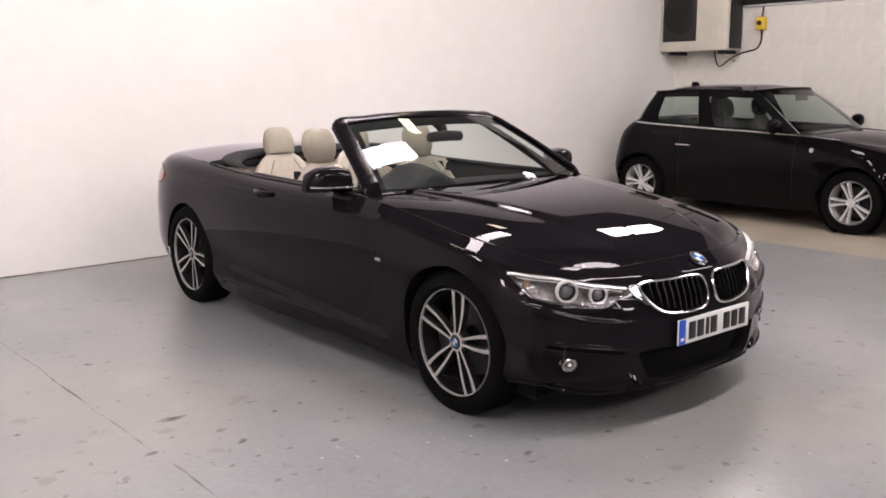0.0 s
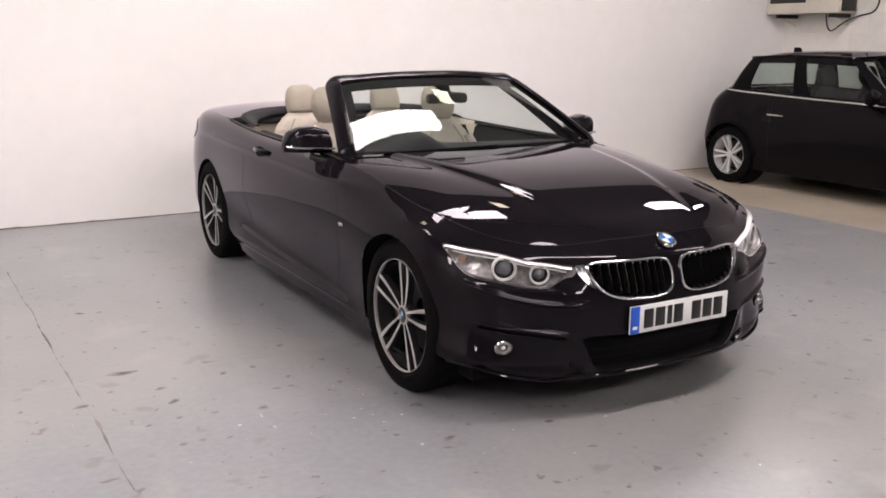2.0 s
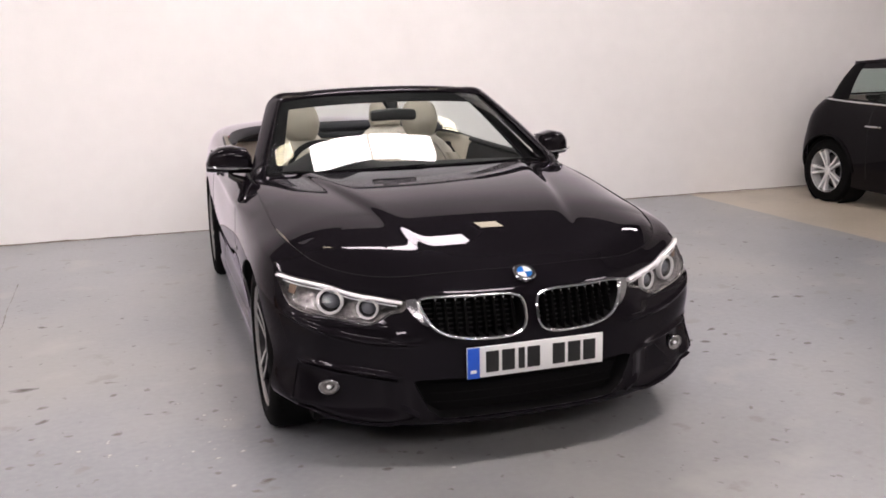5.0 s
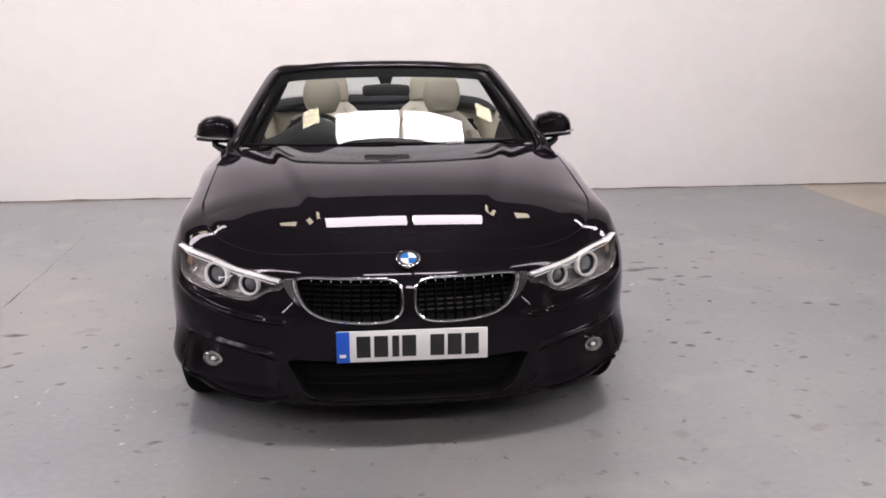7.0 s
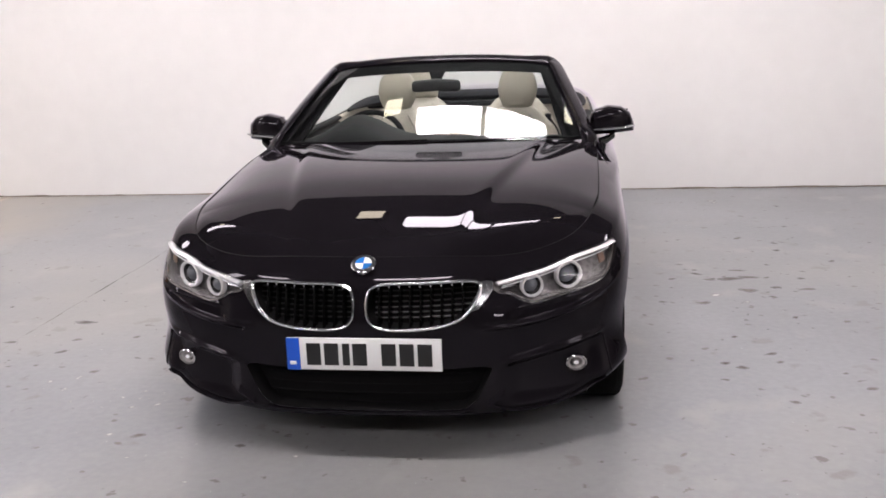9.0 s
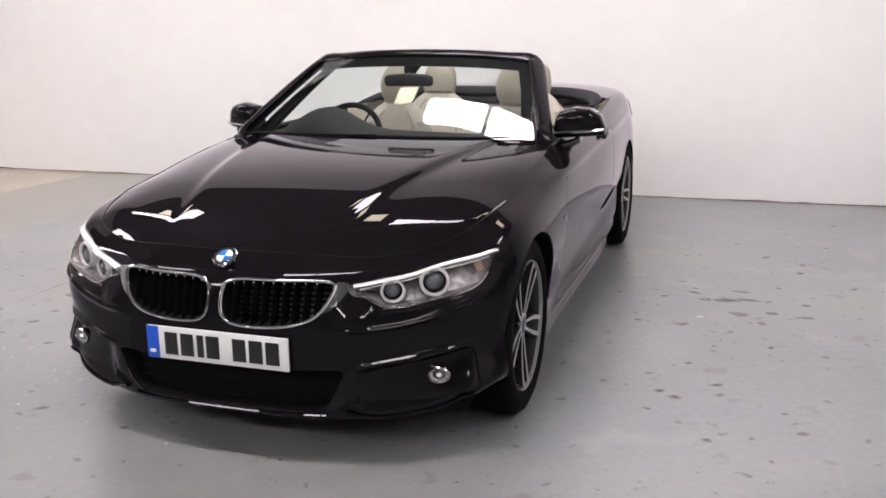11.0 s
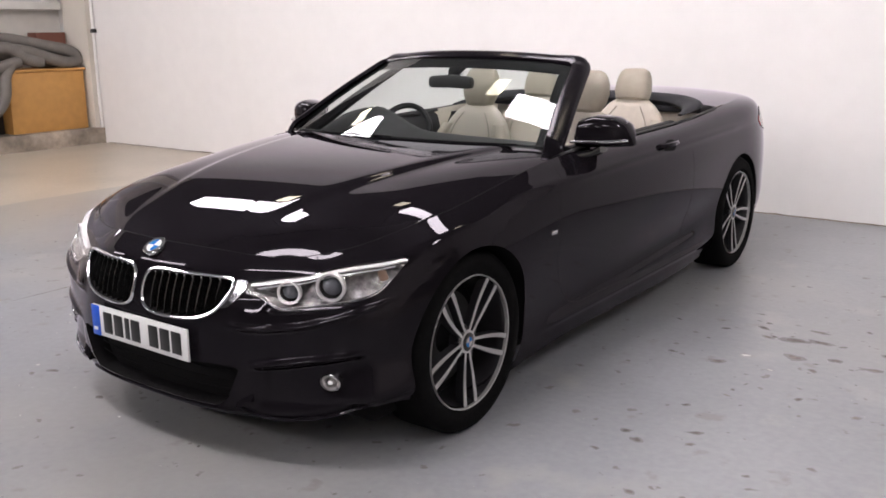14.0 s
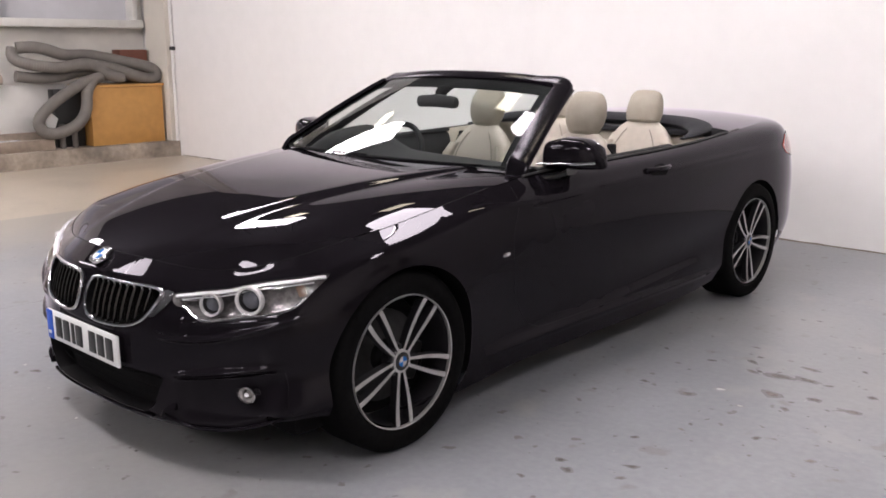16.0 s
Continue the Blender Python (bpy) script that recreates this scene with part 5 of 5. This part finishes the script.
# bonnet
mtop = mskin.grid[-1]
rows = []
for t in np.linspace(0, 1, 20):
    fr = mtop[mskin.q <= mt[4] + 1e-6]
    xs = np.linspace(-1, 1, 41)
    xe = .66 + .055 * t
    x = xs * xe
    yf = np.interp(np.abs(xs) * .66, fr[:, 0], fr[:, 1])
    zf = np.interp(np.abs(xs) * .66, fr[:, 0], fr[:, 2])
    y = yf + (.60 - yf) * t
    sd = mtop[(mskin.q >= mt[4]) & (mskin.q <= mt[5])]
    ze = np.interp(.1 + .5 * t, sd[:, 1], sd[:, 2])
    z = zf + (ze + .035 * (1 - xs ** 2) - zf) * t + .05 * math.sin(t * math.pi) * (1 - np.abs(xs) ** 3)
    rows.append(np.stack([x, y, z], axis=-1))
sheet("bonnet", rows, HATCHPAINT, mini)
# glasshouse
G_LOW = [(0, .50, .935), (.35, .53, .93), (.60, .60, .915), (.700, .72, .915), (.715, 1.0, .925), (.72, 1.5, .935), (.715, 2.0, .95), (.70, 2.42, .97), (.62, 2.66, .985), (.40, 2.76, .99), (0, 2.79, .99)]
G_TOP = [(0, 1.10, 1.345), (.30, 1.12, 1.34), (.47, 1.17, 1.33), (.545, 1.25, 1.325), (.565, 1.40, 1.33), (.575, 1.7, 1.335), (.57, 2.05, 1.33), (.55, 2.36, 1.315), (.49, 2.50, 1.31), (.30, 2.56, 1.31), (0, 2.58, 1.31)]
G_MID = [tuple((p + q) / 2 + o for p, q, o in zip(u, v, (.018 if u[0] else 0, 0, .008))) for u, v in zip(G_LOW, G_TOP)]
gskin = Skin([G_LOW, G_MID, G_TOP], 110, 16)
gq = np.tile((gskin.q[:-1] + gskin.q[1:]) / 2, gskin.grid.shape[0] - 1)
gt = gskin.ts
LIGHTTINT = clear_glass("light_green_glass", (0.72, 0.80, 0.77))
gr = np.repeat(np.arange(gskin.grid.shape[0] - 1), gskin.grid.shape[1] - 1) / (gskin.grid.shape[0] - 1)
pane = (gr < .80) & (gr > .04)
screenm = (gq < gt[2] + .04) & (gr < .90)
pillar_a = (gq >= gt[2] + .04) & (gq < gt[3] + .02)
window1 = (gq >= gt[3] + .02) & (gq < gt[5] + .06) & pane
pillar_b = (gq >= gt[5] + .06) & (gq < gt[5] + .22)
window2 = (gq >= gt[5] + .22) & (gq < gt[7] - .08) & pane
pillar_c = (gq >= gt[7] - .08) & (gq < gt[8] - .05)
rearw = (gq >= gt[8] - .05) & pane
rail = ~(screenm | pillar_a | window1 | pillar_b | window2 | pillar_c | rearw)
for o in [gskin.whole("windscreen", screenm, LIGHTTINT, mini), gskin.whole("rear_window", rearw, LIGHTTINT, mini), *gskin.pieces("door_window", window1, LIGHTTINT, mini), *gskin.pieces("quarter_window", window2, LIGHTTINT, mini)]:
    o.visible_shadow = False
for m_ in (pillar_a, pillar_b, pillar_c):
    gskin.pieces("pillar", m_, SATIN, mini, lift=.003)
gskin.pieces("roof_rail", rail, HATCHPAINT, mini, lift=.002)
part("screen_trim", tube([(-(p[0] + .006), p[1] - .006, p[2]) for p in gskin.grid[:-3, int(np.argmin(np.abs(gskin.q - gt[2] - .06)))]], .008, 6), CHROME, mini)
gtop = gskin.grid[-1]
rows = []
for t in np.linspace(0, 1, 24):
    y = 1.10 + t * 1.48
    o = np.argsort(gtop[:, 1])
    half = max(.002, np.interp(y, gtop[o, 1], gtop[o, 0]))
    if t in (0, 1):
        half = .02
    z0 = np.interp(y, gtop[o, 1], gtop[o, 2])
    xs = np.linspace(-1, 1, 31)
    cr = .056 * min(1, math.sin(math.pi * min(max(t, .02), .98)) * 1.8)
    rows.append(np.stack([xs * half, np.full_like(xs, y), z0 + cr * (1 - np.abs(xs) ** 2.4)], axis=-1))
sheet("roof", rows, HATCHPAINT, mini)
part("roof_edge", tube([(p[0], p[1], p[2]) for p in gtop] + [(-p[0], p[1], p[2]) for p in gtop[::-1][1:-1]], .018, 6, True), HATCHPAINT, mini)
part("roof_aerial", blob([((0, 2.33, 1.34), (.035, .06), ((1, 0, 0), (0, 1, 0))), ((0, 2.335, 1.385), (.024, .052), ((1, 0, 0), (0, 1, 0))), ((0, 2.345, 1.418), (.014, .038), ((1, 0, 0), (0, 1, 0)))], 12, 2.4), SATIN, mini)
part("cabin_floor", boxed((-.66, .5, .30), (.66, 2.6, .36)), DASH, mini)
part("dashboard", blob([((x, .80, .84), (.16, .07), ((0, 1, 0), (0, 0, 1))) for x in (-.62, -.3, 0, .3, .62)], 16, 2.6), DASH, mini)
part("interior_mirror", boxed((-.11, -.012, -.03), (.11, .012, .03), .01, m=pose(0, 1.0, 1.25)), PLASTIC, mini)
for s in (1, -1):
    seat("front_seat", s * .33, 1.55, 1.235, .6, .19, radians(14), mini, "black cloth seat", .115, .10, skins=(DASH, DASH))
    seat("rear_seat", s * .30, 2.15, 1.02, .5, .20, radians(14), mini, "black cloth seat", .11, .08, skins=(DASH, DASH))

# ---- air-conditioner on the right wall ----
ACPAINT = material("aged_white_casing", (0.64, 0.60, 0.52), 0.45, grain=0.03, stain=0.08, stain_scale=3)
ac = thing("air_conditioner", "aged cream outdoor air-conditioning unit with round fan grille, on wall brackets", "air conditioner")
AX, AY0, AY1, AZ0, AZ1 = 6.36, 3.50, 4.49, 1.79, 2.68
part("casing", boxed((AX, AY0, AZ0), (AX + .30, AY1, AZ1), .015), ACPAINT, ac)
fc = (AY1 - .30, (AZ0 + AZ1) / 2)
part("fan_recess", boxed((AX - .006, fc[0] - .25, AZ0 + .12), (AX + .004, fc[0] + .25, AZ1 - .06), .004), PLASTIC, ac)
part("fan_surround", lathe([(.225, -.012), (.240, -.014), (.248, -.008)], 48, "x", Matrix.Translation((AX, *fc))), PLASTIC, ac)
for r in np.linspace(.04, .22, 9):
    part("fan_guard_ring", lathe([(r - .003, -.016), (r, -.020), (r + .003, -.016)], 40, "x", Matrix.Translation((AX, *fc))), PLASTIC, ac)
for i in range(4):
    w = i * math.pi / 4
    part("fan_guard_bar", tube([(AX - .018, fc[0] - .23 * math.cos(w), fc[1] - .23 * math.sin(w)), (AX - .018, fc[0] + .23 * math.cos(w), fc[1] + .23 * math.sin(w))], .004, 6), PLASTIC, ac)
part("service_cover", boxed((AX - .008, AY0 + .05, AZ0 + .14), (AX + .004, AY0 + .17, AZ0 + .34), .004), ACPAINT, ac)
part("side_panel", boxed((AX + .05, AY0 - .012, AZ0 + .02), (AX + .29, AY0 + .004, AZ1 - .02), .004), PLASTIC, ac)
part("maker_mark", boxed((AX - .003, AY0 + .28, AZ0 + .62), (AX + .004, AY0 + .42, AZ0 + .65)), RED, ac, "faded red mark")
for y in (AY0 + .12, AY1 - .15):
    part("wall_bracket", boxed((AX + .02, y - .02, AZ0 - .045), (RIGHT_X, y + .02, AZ0 - .002), .003), PLASTIC, ac)
    part("bracket_strut", tube([(AX + .05, y, AZ0 - .03), (RIGHT_X - .005, y, AZ0 - .13)], .012, 6), ACPAINT, ac)
iso = thing("isolator_switch", "small yellow isolator switch box on the wall", "switch")
part("switch_box", boxed((RIGHT_X - .08, 3.19, 2.02), (RIGHT_X - .001, 3.31, 2.17), .01), material("yellow_plastic", (0.75, 0.50, 0.04), 0.4), iso)
part("rotary_knob", lathe([(.001, -.10), (.025, -.10), (.028, -.08)], 16, "x", Matrix.Translation((RIGHT_X, 3.25, 2.10))), INK, iso)
cable = part("power_cable", tube(smooth_line([(AX + .12, 3.74, AZ0 - .005), (AX + .12, 3.73, 1.70), (AX + .16, 3.70, 1.60), (AX + .25, 3.62, 1.68), (RIGHT_X - .015, 3.45, 1.77), (RIGHT_X - .012, 3.32, 1.80), (RIGHT_X - .012, 3.26, 1.88), (RIGHT_X - .03, 3.25, 2.02)], 40), .009, 8), PLASTIC)
tagged(cable, "black power cable looping from the unit to the switch", "cable")
cable2 = part("power_cable", tube(smooth_line([(RIGHT_X - .03, 3.25, 2.17), (RIGHT_X - .014, 3.23, 2.4), (RIGHT_X - .014, 3.20, 2.9), (RIGHT_X - .014, 3.19, ROOF_Z)], 24), .010, 8), PLASTIC)
tagged(cable2, "black cable running up the wall", "cable")
lv = thing("wall_louvre", "grey metal louvre set high in the block wall", "louvre")
for lo, hi in (((2.25, 2.29), (3.60, 2.32)), ((2.25, 2.86), (3.60, 2.89)), ((2.25, 2.32), (2.28, 2.86)), ((3.57, 2.32), (3.60, 2.86))):
    part("louvre_frame", boxed((RIGHT_X - .03, lo[0], lo[1]), (RIGHT_X - .001, hi[0], hi[1]), .003), LAMPGREY, lv)
for i in range(7):
    part("louvre_slat", boxed((-.004, 2.285, -.04), (.004, 3.565, .04), m=pose(RIGHT_X - .035, 0, 2.36 + i * .075, 0, -30, 0)), PLASTIC, lv)

# ---- corner with the ducting ----
PLINTH = material("old_concrete_kerb", (0.32, 0.27, 0.22), 0.8, grain=0.15, grain_scale=18, stain=0.42, stain_scale=2.5, bump=0.4, bump_scale=25)
BOARD = material("orange_tan_board", (0.50, 0.26, 0.075), 0.55, grain=0.05, grain_scale=12, stain=0.06, stain_scale=3)
DUCT = material("grey_ribbed_duct", (0.155, 0.142, 0.128), 0.6, grain=0.08, grain_scale=12, stain=0.12, stain_scale=4)
TIMBER = material("dusty_timber", (0.30, 0.24, 0.19), 0.7, grain=0.12, grain_scale=15, stain=0.15)
REDBOX = material("red_brown_box", (0.16, 0.055, 0.035), 0.6, stain=0.1)
PALEBOARD = material("pale_grey_board", (0.66, 0.65, 0.62), 0.6, stain=0.10, stain_scale=3)
wall("kerb", (LEFT_X, -3.0, 0), (-7.96, WALL_Y, .20), PLINTH)
wall("pilaster", (-8.50, 4.40, .20), (-8.00, WALL_Y, ROOF_Z), material("cream_pilaster_paint", (0.66, 0.62, 0.55), 0.6, stain=0.06))
wall("wall_return", (LEFT_X, WALL_Y, 0), (-7.92, WALL_Y + .25, ROOF_Z))
chest = thing("storage_chest", "orange-tan board chest standing on the concrete kerb", "box")
part("chest_body", boxed((-8.62, 3.35, .20), (-8.10, 4.36, .93), .006), BOARD, chest)
part("chest_top", boxed((-8.64, 3.33, .934), (-8.08, 4.38, .965), .006), BOARD, chest)
tagged(part("red_box", boxed((-8.62, 3.96, .966), (-8.42, 4.36, 1.40), .008), REDBOX), "red-brown box standing on the chest", "box")


def duct(points, r, n=260):
    line = smooth_line([(x, y + .07, z) for x, y, z in points], n)
    d = np.concatenate([[0], np.cumsum(np.linalg.norm(np.diff(line, axis=0), axis=1))])
    rad = [r * (1 + .018 * math.sin(2 * math.pi * k / .028) + .05 * noise.noise((k * 5, r * 90, 0))) for k in d]
    return tagged(part("ribbed_duct", tube(line, rad, 14), DUCT), "grey ribbed flexible duct heaped on the chest", "duct", "ribbed ducts")


duct([(-8.40, 2.55, 1.42), (-8.34, 2.79, 1.425), (-8.30, 3.08, 1.34), (-8.32, 3.38, 1.33), (-8.30, 3.85, 1.25), (-8.26, 4.10, 1.20), (-8.22, 4.27, 1.12), (-8.18, 4.24, 1.045), (-8.16, 4.05, 1.04), (-8.16, 3.85, 1.10), (-8.17, 3.62, 1.17), (-8.22, 3.26, 1.22)], .074)
duct([(-8.46, 2.53, 1.42), (-8.42, 2.51, 1.31), (-8.32, 2.60, 1.24), (-8.24, 2.79, 1.20), (-8.20, 3.02, 1.19), (-8.18, 3.36, 1.22), (-8.15, 3.56, 1.10), (-8.14, 3.76, 1.045)], .072)
duct([(-8.36, 2.49, 1.09), (-8.34, 2.79, 1.06), (-8.34, 3.14, 1.10), (-8.32, 3.40, 1.14), (-8.40, 3.80, 1.05), (-8.42, 4.10, 1.045)], .070)
duct([(-8.14, 3.46, 1.06), (-8.10, 3.22, 1.00), (-8.08, 2.96, .87), (-8.08, 2.73, .71), (-8.08, 2.60, .53), (-8.07, 2.68, .41), (-8.06, 2.90, .42), (-8.05, 3.11, .53), (-8.06, 3.21, .72), (-8.08, 3.24, .89), (-8.12, 3.34, 1.02)], .070)
# box added to darken the gap between the pipe stubs and the chest
tagged(part("dark_gap_filler", boxed((-8.42, 2.96, .20), (-8.26, 3.33, .92), .008), PLASTIC), "dark filler box on the kerb beside the chest", "crate")
# white patch added for the bright background showing through the duct loop
tagged(part("bright_gap_patch", blob([((-8.20, 2.84, .62), (.04, .05), ((1, 0, 0), (0, 1, .3))), ((-8.19, 2.88, .57), (.03, .085), ((1, 0, .2), (0, 1, 0))), ((-8.20, 2.87, .46), (.02, .05), ((1, 0, 0), (0, 1, -.4)))], 7, 1.4), WHITE, smooth=False), "white patch filling the bright gap behind the hanging duct", "paper")
tagged(part("folded_sheet", blob([((-8.40, 2.0, 1.03), (.05, .05), ((1, 0, 0), (0, 0, 1))), ((-8.38, 2.2, 1.06), (.06, .08), ((1, 0, 0), (0, 0, 1))), ((-8.38, 2.40, 1.05), (.05, .06), ((1, 0, 0), (0, 0, 1)))], 10, 2.6), TIMBER), "dark folded sheet lying on the pale board", "sheet")
tagged(part("pale_board", boxed((-8.50, 1.60, .40), (-8.44, 3.20, .98), .008), PALEBOARD), "pale grey board leaning upright on the kerb", "board")
tagged(part("timber_bearer", boxed((-8.52, 1.70, .20), (-8.42, 3.10, .40), .006), TIMBER), "dark timber bearer on the kerb", "timber")
tagged(part("timber_beam", boxed((-8.22, 1.2, .20), (-8.08, 2.85, .33), .01), TIMBER), "dusty timber beam lying on the kerb", "timber")
tagged(part("metal_strip", boxed((-8.19, 1.3, .331), (-8.12, 2.45, .345), .002), LAMPGREY), "bright metal strip lying on the beam", "strip")
for y in (2.98, 3.14):
    tagged(part("grey_pipe_stub", tube([(-8.16, y, .20), (-8.16, y, .50)], .035, 12), DUCT), "short grey upright pipe on the kerb", "pipe", "pipe stubs")
# window over the kerb
win = tagged(new("window_1"), "wide grey industrial window with a pale sill", "window", kind="structure")
PANE = material("frosted_grey_pane", (0.55, 0.55, 0.58), 0.35, stain=0.1)
part("window_sill", boxed((LEFT_X - .01, -2.0, 1.68), (LEFT_X + .26, 4.38, 1.78), .008), PALEBOARD, win)
part("window_backing", boxed((LEFT_X - .02, -2.0, 1.78), (LEFT_X + .01, 4.38, 3.2)), PANE, win)
for y in (-1.98, -.5, 1.0, 2.5, 4.30):
    part("window_frame", boxed((LEFT_X + .01, y - .035, 1.78), (LEFT_X + .20, y + .035, 3.2), .004), PALEBOARD, win)


# ---- blockwork of the right wall: courses laid in half bond ----
BL, BH = .45, .225
block_meshes = []
for wlen in (BL - .007, BL / 2 - .007):
    bm = boxed((-.012, -wlen / 2, -BH / 2 + .0035), (0, wlen / 2, BH / 2 - .0035), .002, 1)
    me = bpy.data.meshes.new("block")
    bm.to_mesh(me)
    bm.free()
    me.materials.append(BLOCKPAINT)
    block_meshes.append(me)
wall_right = bpy.data.objects["wall_right"]
for row in range(2, 15):
    z = BH * (row + .5)
    y = WALL_Y
    first = row % 2
    while y > -.6:
        w = BL / 2 if first else BL
        bo = new("block", block_meshes[1 if first else 0])
        bo.location = (RIGHT_X + .001 * random.random() + .0092, y - w / 2, z)
        bo.parent = wall_right
        first = 0
        y -= w


# pipe and clip beside the pilaster
pipe = part("wall_pipe", tube([(-7.955, 4.46, .20), (-7.955, 4.46, ROOF_Z)], .020, 12), WALLPAINT)
tagged(pipe, "white painted pipe running up beside the pilaster", "pipe")
clip = part("pipe_clip", boxed((-7.98, 4.43, 1.39), (-7.93, 4.495, 1.44), .008), PLASTIC)
tagged(clip, "small black pipe clip on the white pipe", "clip")
